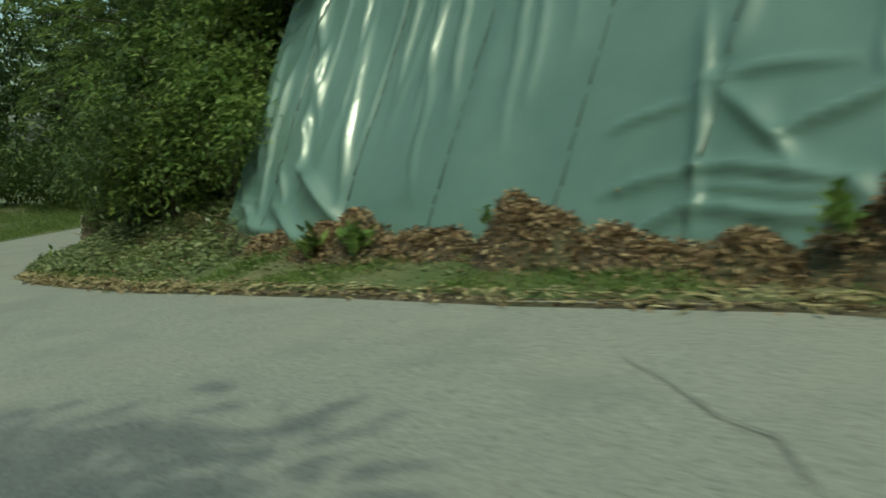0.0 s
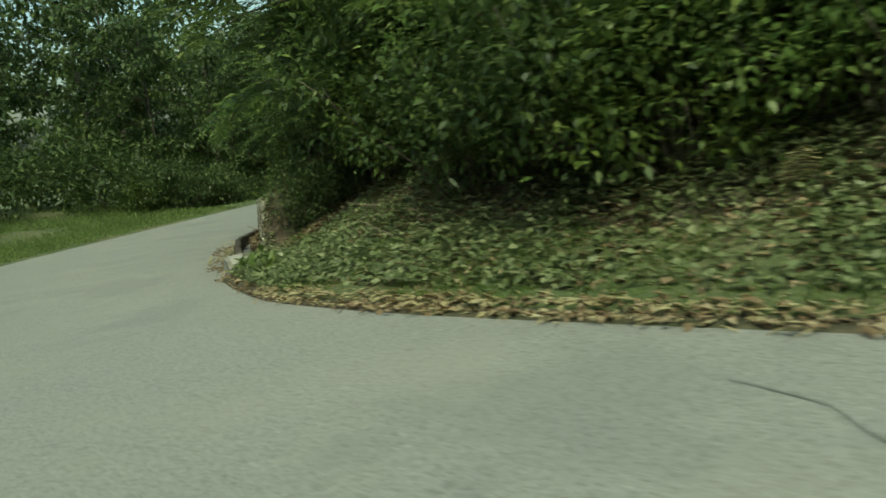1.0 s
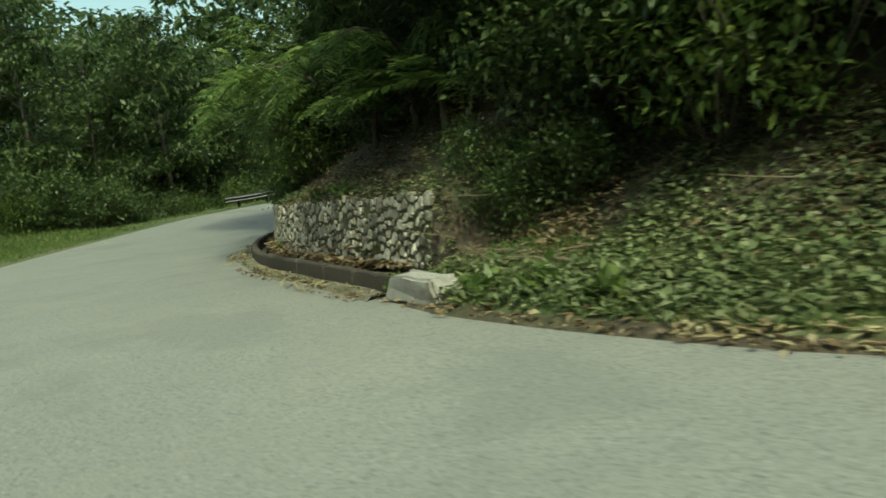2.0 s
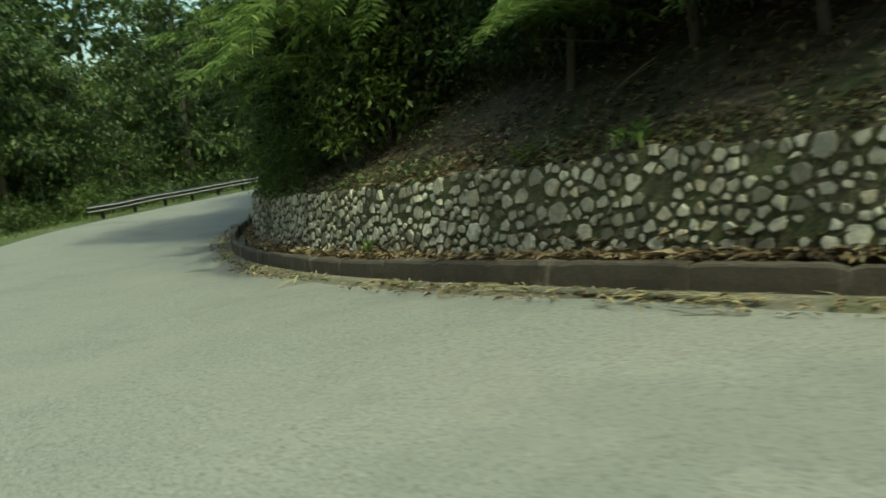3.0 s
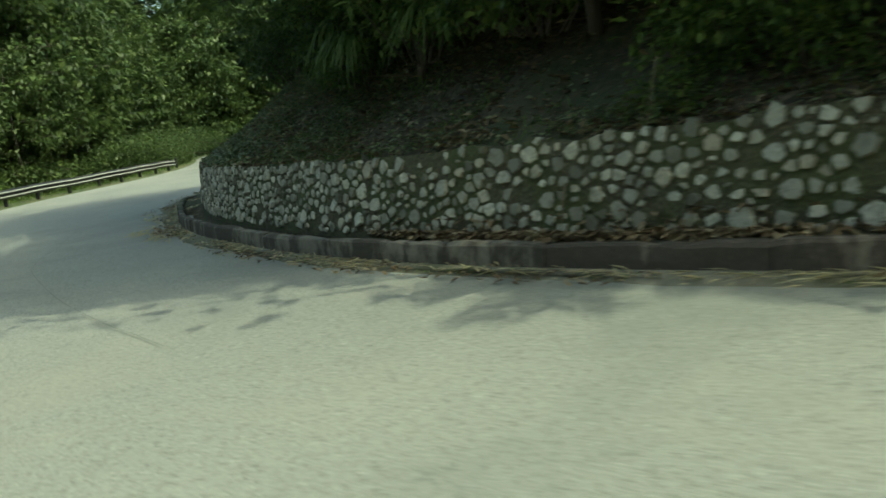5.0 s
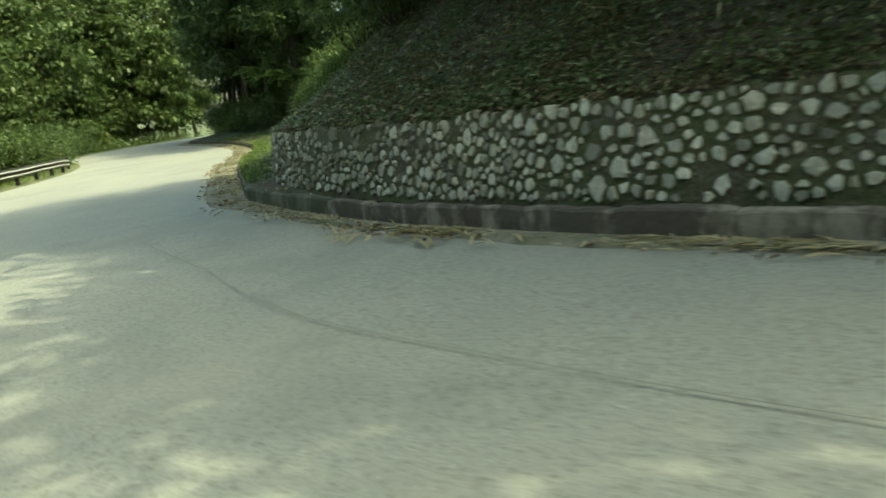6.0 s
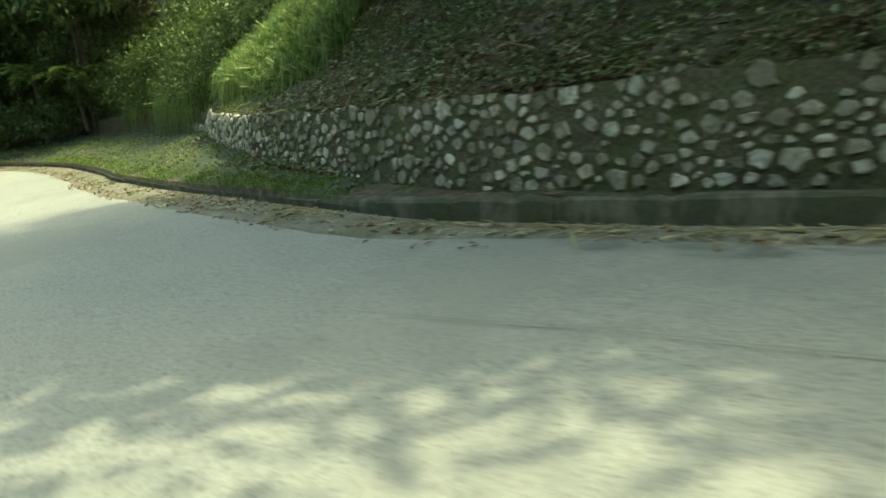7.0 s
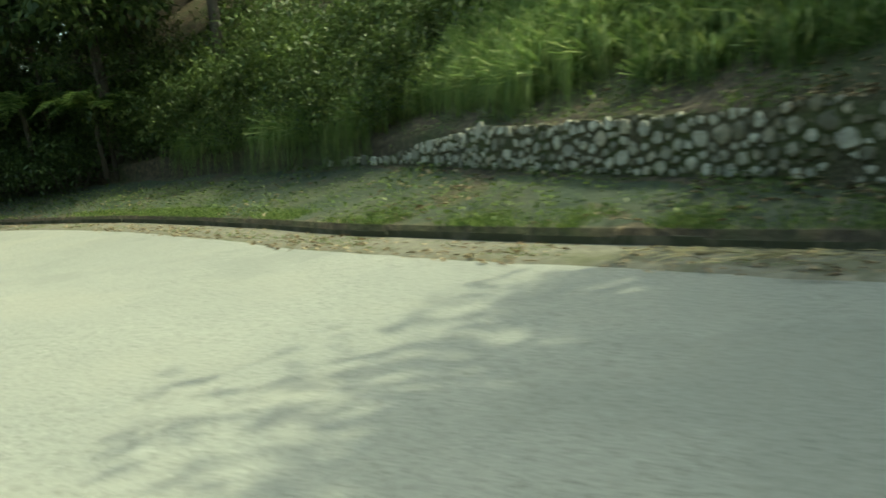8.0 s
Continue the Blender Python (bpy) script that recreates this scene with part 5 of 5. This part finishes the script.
def twigs():
    rng = random.Random(9)
    spots = [(42.9, 0.66, 0.62, 0.55), (44.0, 0.6, 0.25, 0.5)] + [(rng.uniform(25, 66), rng.uniform(1.0, 3.6), 0.05, rng.uniform(0.4, 1.1)) for _ in range(34)] + [(rng.uniform(20.6, 24.0), rng.uniform(0.7, 2.6), 0.06, rng.uniform(0.3, 0.9)) for _ in range(36)] + [(4.3, 1.12, 0.5, 0.4), (13.5, 1.4, 0.1, 0.5), (17.0, 1.1, 0.1, 0.6), (19.0, 1.7, 0.1, 0.6), (23.3, 0.9, 0.1, 0.7), (22.8, 1.2, 0.1, 0.8)]
    for k, (s, u, lift, L) in enumerate(spots):
        p = Vector(on_bank(s, u, lift))
        steep = 0.9 if k < 2 else rng.uniform(-0.1, 0.35)
        a = rng.uniform(0, 6.28)
        way = Vector((math.cos(a), math.sin(a), steep)).normalized()
        if k < 2:
            h = heading(s)
            way = Vector((math.cos(h) * 0.25, math.sin(h) * 0.25, -1)).normalized()
            p = p + Vector((-math.sin(h), math.cos(h), 0.3)) * 0.12
        bm = bmesh.new()
        pts = [p + way * L * q + Vector((rng.uniform(-1, 1), rng.uniform(-1, 1), rng.uniform(0, 1))) * 0.02 for q in (0, 0.3, 0.6, 1)]
        rope(bm, pts, rng.uniform(0.006, 0.014), 5, 0.004)
        if L > 0.6:
            rope(bm, [pts[1], pts[1] + (way + Vector((0.5, -0.4, 0.2))) * L * 0.3], 0.006, 4, 0.003)
        me = bpy.data.meshes.new("twig")
        bm.to_mesh(me)
        bm.free()
        me.materials.append(M_TWIG)
        tagged(new("twig", me), "bare dry stick leaning on the stone wall" if k < 2 else "bare dry twig lying on the bank", "twig", "fallen twigs")


twigs()


def leaf_pile(s, d, rs, rd, height, leaves, seed):
    """A heap of raked dead leaves at the foot of the sheeting."""
    rng = np.random.default_rng(seed)
    leaves = int(leaves * 2.6)
    pile = tagged(new("leaf_pile"), "heap of raked brown leaves against the plastic sheeting", "leaf pile", "leaf piles by the sheeting")

    def top(ds, dd):
        r = (ds / rs) ** 2 + (dd / rd) ** 2
        return height * np.exp(-1.6 * r) * (1 + 0.25 * np.sin(ds * 9 + seed))

    def ground(ds, dd):
        e = edge(s + np.asarray(ds))
        return np.minimum(bank_height(s + np.asarray(ds), d + np.asarray(dd) - e), 0.42)

    verts, n = [], 15
    for i in range(n):
        for j in range(n):
            ds, dd = (i / (n - 1) * 2 - 1) * rs * 1.4, (j / (n - 1) * 2 - 1) * rd * 1.4
            verts.append(at(s + ds, d + dd, float(ground(ds, dd)) - 0.05 + float(top(ds, dd)) + 0.02 * noise.noise((ds * 8, dd * 8, seed))))
    faces = [(i * n + j, i * n + j + 1, (i + 1) * n + j + 1, (i + 1) * n + j) for i in range(n - 1) for j in range(n - 1)]
    mesh_object("mound", verts, faces, M_SOIL, pile, smooth=True)
    ds, dd = rng.normal(0, 0.55, leaves) * rs, rng.normal(0, 0.55, leaves) * rd
    p = at(s + ds, d + dd, ground(ds, dd) - 0.03 + top(ds, dd) + rng.uniform(0, 0.06, leaves))
    a = rng.uniform(0, 6.28, leaves)
    L = rng.uniform(0.03, 0.09, leaves)
    ways = np.stack([np.cos(a), np.sin(a), rng.normal(0, 0.75, leaves)], 1)
    dry = new("dead_leaf_cover", quads_mesh("dead_leaf_cover", leaf_quads(p, ways, L, L * 0.45, rng, flat=0.2, fold=0.3), M_RUST))
    dry.parent, dry["kind"] = pile, "stuff"
    return pile


for k, row in enumerate(((7.1, 5.62, 0.85, 0.40, 0.42, 900), (6.0, 5.7, 0.6, 0.35, 0.26, 500), (4.95, 5.70, 0.50, 0.38, 0.62, 800), (4.1, 5.72, 0.75, 0.35, 0.25, 600), (3.1, 5.72, 0.7, 0.35, 0.24, 600), (2.1, 5.86, 0.65, 0.40, 0.72, 900), (0.9, 5.95, 0.7, 0.34, 0.36, 700), (8.7, 5.72, 0.6, 0.32, 0.20, 450))):
    leaf_pile(*row, 60 + k)


def sprout(s, d, h, size, count, seed, material, label):
    """A small leafy weed."""
    rng = np.random.default_rng(seed)
    p = at(s, d, h)
    ways = np.stack([rng.normal(0, 0.7, count), rng.normal(0, 0.7, count), rng.uniform(0.3, 1.0, count)], 1)
    L = size * rng.uniform(0.6, 1.1, count)
    ob = tagged(new("weed"), label, "weed")
    leaf = new("foliage", quads_mesh("foliage", leaf_quads(np.repeat(p[None], count, 0) + rng.normal(0, size * 0.35, (count, 3)), ways, L, L * 0.45, rng), material))
    leaf.parent = ob


for k, (s, d, h, size, n) in enumerate(((5.25, 5.5, 0.62, 0.12, 26), (6.7, 5.35, 0.42, 0.22, 60), (7.3, 5.3, 0.35, 0.2, 40), (1.9, 5.5, 0.95, 0.2, 60), (2.4, 5.45, 0.55, 0.2, 40), (23.9, 5.2, 0.12, 0.14, 30), (21.9, 5.1, 0.1, 0.2, 60), (21.0, 5.2, 0.12, 0.22, 70), (20.0, 5.0, 0.12, 0.2, 60), (33.2, 5.95, 0.25, 0.14, 30), (27.9, 6.15, 1.15, 0.16, 30), (29.6, 6.15, 1.15, 0.14, 26), (26.5, 6.0, 0.3, 0.15, 26))):
    sprout(s, d, h, size, n, 90 + k, M_LEAF_YOUNG_LIT if k % 3 != 2 else M_LEAF, "small green weed growing on the heap" if k < 5 else "small green weed by the wall")


def fern(s, u, lift, size, seed, turn):
    rng = np.random.default_rng(seed)
    ob = tagged(new("fern"), "single pale fern frond standing on the bank", "fern")
    a = heading(s) + turn
    quads = frond_quads(on_bank(s, u, lift), np.array([math.cos(a) * 0.35, math.sin(a) * 0.35, 1.0]), size, 14, size * 0.4, rng, 0.25)
    leaf = new("frond", quads_mesh("frond", quads, M_STRAW))
    leaf.parent = ob


fern(11.5, 1.45, 0.05, 0.42, 5, 2.4)
fern(25.5, 1.2, 0.05, 0.4, 6, 2.0)


# ---------- marks on the road ----------
def road_strip(name, pts, width, material, label, category, lift=0.011):
    """A thin flat strip on the road through points (s, d)."""
    verts, dense = [], []
    for (s0, d0), (s1, d1) in zip(pts, pts[1:]):
        for q in np.linspace(0, 1, 6)[:-1]:
            dense.append((s0 + (s1 - s0) * q, d0 + (d1 - d0) * q))
    dense.append(pts[-1])
    for i, (s, d) in enumerate(dense):
        a, b = dense[max(i - 1, 0)], dense[min(i + 1, len(dense) - 1)]
        L = math.hypot(b[0] - a[0], b[1] - a[1])
        nx, ny = -(b[1] - a[1]) / L, (b[0] - a[0]) / L
        w = width / 2 * (0.55 + 0.9 * abs(noise.noise((s * 2.2, d * 2.2, 4.0))) + 0.3 * abs(noise.noise((s * 9, d * 9, 1.0))))
        j = 0.03 * noise.noise((s * 4, d * 4, 7.0))
        verts += [at(s + nx * (w + j), d + ny * (w + j), lift), at(s - nx * (w - j), d - ny * (w - j), lift)]
    faces = [(2 * i, 2 * i + 1, 2 * i + 3, 2 * i + 2) for i in range(len(dense) - 1)]
    return tagged(mesh_object(name, verts, faces, material), label, category)


M_TAR = mat_plain("tar_seal", (0.19, 0.195, 0.175), 0.8)
M_PAINT = mat_plain("worn_white_paint", (0.40, 0.41, 0.37), 0.8, 0.0, 9.0)
road_strip("road_crack", [(2.85, 3.74), (2.35, 3.44), (1.96, 3.14), (1.61, 3.02), (1.24, 2.64)], 0.014, M_TAR, "dark wandering crack in the asphalt", "road crack")
road_strip("road_crack", [(10.8, 3.5), (10.21, 3.29), (9.89, 3.0), (9.2, 2.5)], 0.012, M_TAR, "dark wandering crack in the asphalt", "road crack")
road_strip("road_crack", [(61.0, 3.0), (59.3, 3.22), (56.2, 3.35), (53.0, 3.0), (49.0, 2.9), (45.4, 2.7)], 0.010, M_TAR, "long thin crack along the asphalt", "road crack")
road_strip("edge_line", [(3.0, 5.12), (4.6, 4.78)], 0.05, M_PAINT, "worn remnant of a white edge line", "road marking")


# ---------- rubble retaining wall, stone by stone ----------
def wall_u(s, h):
    """How far behind the carriageway's end the wall's face stands at a height."""
    foot, lo, _ = wall_foot(s)
    return float(foot) - 0.02 + 0.10 * (h - float(lo))


def wall_span(s):
    """The foot and the top of the wall at a station."""
    _, lo, hi = wall_foot(s)
    top = float(hi) + 0.08 * noise.noise((s * 0.45, 3.0, 0.0)) + 0.07 * noise.noise((s * 1.9, 5.0, 0.0))
    return float(lo), top - 0.25 * float(1 - smooth_step(s, 23.8, 24.05)) - 0.42 * float(smooth_step(s, 75, 80.5))


WALL_S0, WALL_S1 = 23.95, 81.0


def face_point(s, h, out=0.0):
    a = heading(s)
    p = at(s, edge(s) + wall_u(s, h), h)
    return p + np.array([-math.sin(a), math.cos(a), 0.12]) * out


def wall_body(wall):
    stations = np.arange(WALL_S0, WALL_S1, 0.25)
    verts, k = [], 9
    for s in stations:
        lo, hi = wall_span(s)
        for j in range(6):
            h = lo - 0.06 + (hi - lo + 0.06) * j / 5
            verts.append(face_point(s, h, 0.02 * noise.noise((s * 3, h * 3, 0))))
        for h, back in ((hi + 0.01, 0.12), (hi - 0.1, 0.34), (lo - 0.06, 0.34)):
            verts.append(face_point(s, h, -back))
    n = len(stations)
    faces = [(i * k + j, (i + 1) * k + j, (i + 1) * k + (j + 1) % k, i * k + (j + 1) % k) for i in range(n - 1) for j in range(k)]
    faces += [tuple(range(k)), tuple(range((n - 1) * k + k - 1, (n - 1) * k - 1, -1))]
    return mesh_object("mortar", verts, faces, M_MORTAR, wall, "dark mossy mortar")


STRETCH = 1.3  # stones are this much longer than high


def scatter_stones(rng):
    """Middles and sizes of the stones, large ones first, small ones in the gaps."""
    grid, stones = {}, []
    for r, tries in ((0.105, 160), (0.078, 1500), (0.062, 9000), (0.048, 22000), (0.035, 22000)):
        for _ in range(tries):
            s = rng.uniform(WALL_S0 + 0.05, WALL_S1 - 0.1)
            lo, hi = wall_span(s)
            x, y, q = s / STRETCH, rng.uniform(lo + 0.8 * r, hi - 0.5 * r), r * rng.uniform(0.88, 1.1)
            gx, gy = int(x / 0.3), int(y / 0.3)
            if all((x - a) ** 2 + (y - b) ** 2 > (0.90 * (q + c)) ** 2 for i in (-1, 0, 1) for j in (-1, 0, 1) for a, b, c in grid.get((gx + i, gy + j), ())):
                stones.append((x, y, q))
                grid.setdefault((gx, gy), []).append(stones[-1])
    return grid, stones


def stone_outline(stone, grid, gap):
    """The ground that belongs to one stone between its neighbours, less the joint."""
    x, y, r = stone
    poly = []
    for k in range(5):
        a = (k + 0.8 * noise.noise((x * 31.0, y * 31.0, k * 3.0))) * 1.2566 + 9.0 * x
        q = r * (1.32 + 0.5 * noise.noise((x * 17.0, y * 17.0, k * 5.0)))
        poly.append((x + q * math.cos(a), y + q * math.sin(a)))
    gx, gy = int(x / 0.3), int(y / 0.3)
    for other in [o for i in (-1, 0, 1) for j in (-1, 0, 1) for o in grid.get((gx + i, gy + j), ())]:
        if other is stone:
            continue
        nx, ny = other[0] - x, other[1] - y
        far = math.hypot(nx, ny)
        nx, ny = nx / far, ny / far
        c = (far * far + r * r - other[2] ** 2) / (2 * far) - gap
        out = []
        for a, b in zip(poly, poly[1:] + poly[:1]):
            da, db = nx * (a[0] - x) + ny * (a[1] - y) - c, nx * (b[0] - x) + ny * (b[1] - y) - c
            if da <= 0:
                out.append(a)
            if da * db < 0:
                t = da / (da - db)
                out.append((a[0] + (b[0] - a[0]) * t, a[1] + (b[1] - a[1]) * t))
        poly = out
        if len(poly) < 3:
            return []
    return poly


def stone_mesh(poly, rng):
    """Corners and faces of one stone in wall coordinates (s, h, out): a rounded, slightly domed block."""
    ring = []
    for a, b in zip(poly, poly[1:] + poly[:1]):
        for t in (0.14, 0.86):
            ring.append((a[0] + (b[0] - a[0]) * t, a[1] + (b[1] - a[1]) * t))
    cx, cy = sum(p[0] for p in ring) / len(ring), sum(p[1] for p in ring) / len(ring)
    whole = rng.uniform(0.76, 1.0)
    ring = [(cx + (x - cx) * q, cy + (y - cy) * q) for (x, y), q in zip(ring, (whole * rng.uniform(0.82, 1.08) for _ in ring))]
    size = max(math.hypot(x - cx, y - cy) for x, y in ring)
    proud = rng.uniform(0.012, 0.04)
    tilt = (rng.uniform(-0.16, 0.16), rng.uniform(-0.20, 0.12))
    verts, m = [], len(ring)
    for q, z in ((1.0, -0.03), (0.985, proud * 0.7), (0.86, proud)):
        verts += [(cx + (x - cx) * q, cy + (y - cy) * q, z + (x - cx) * tilt[0] + (y - cy) * tilt[1] + rng.uniform(-0.004, 0.004)) for x, y in ring]
    verts.append((cx, cy, proud * rng.uniform(0.85, 1.15)))
    faces = [(l * m + j, l * m + (j + 1) % m, (l + 1) * m + (j + 1) % m, (l + 1) * m + j) for l in range(2) for j in range(m)]
    faces += [(2 * m + j, 2 * m + (j + 1) % m, 3 * m) for j in range(m)]
    return verts, faces, size


def stone_wall():
    wall = tagged(new("stone_wall"), "low rubble stone retaining wall with dark mossy joints", "stone wall", kind="structure")
    wall_body(wall)
    rng = random.Random(8)
    grid, stones = scatter_stones(rng)
    rest = {False: ([], []), True: ([], [])}
    made = 0
    for stone in sorted(stones):
        s = stone[0] * STRETCH
        lost = 0.02 + 0.55 * max(0.0, noise.noise((s * 0.7, stone[1] * 1.6, 9.0)) - 0.12) + 0.07 * float(smooth_step(s, 55, 60) * (1 - smooth_step(s, 68, 70)))
        poly = stone_outline(stone, grid, rng.uniform(0.004, 0.026))
        if len(poly) < 3 or rng.random() < lost:
            continue
        verts, faces, size = stone_mesh([(x * STRETCH, y) for x, y in poly], rng)
        if size < 0.032:
            continue
        world_v = [face_point(x, y, z) for x, y, z in verts]
        if 28.0 < s < 36.5 and made < 300:
            mesh_object("stone", world_v, faces, M_STONE, wall)
            made += 1
        else:
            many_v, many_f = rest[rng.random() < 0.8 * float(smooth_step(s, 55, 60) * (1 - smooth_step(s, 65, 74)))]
            n = len(many_v)
            many_v += world_v
            many_f += [tuple(n + k for k in f) for f in faces]
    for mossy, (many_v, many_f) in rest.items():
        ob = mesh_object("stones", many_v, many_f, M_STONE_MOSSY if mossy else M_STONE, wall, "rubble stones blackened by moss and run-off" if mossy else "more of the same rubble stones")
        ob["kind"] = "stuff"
    return wall


stone_wall()
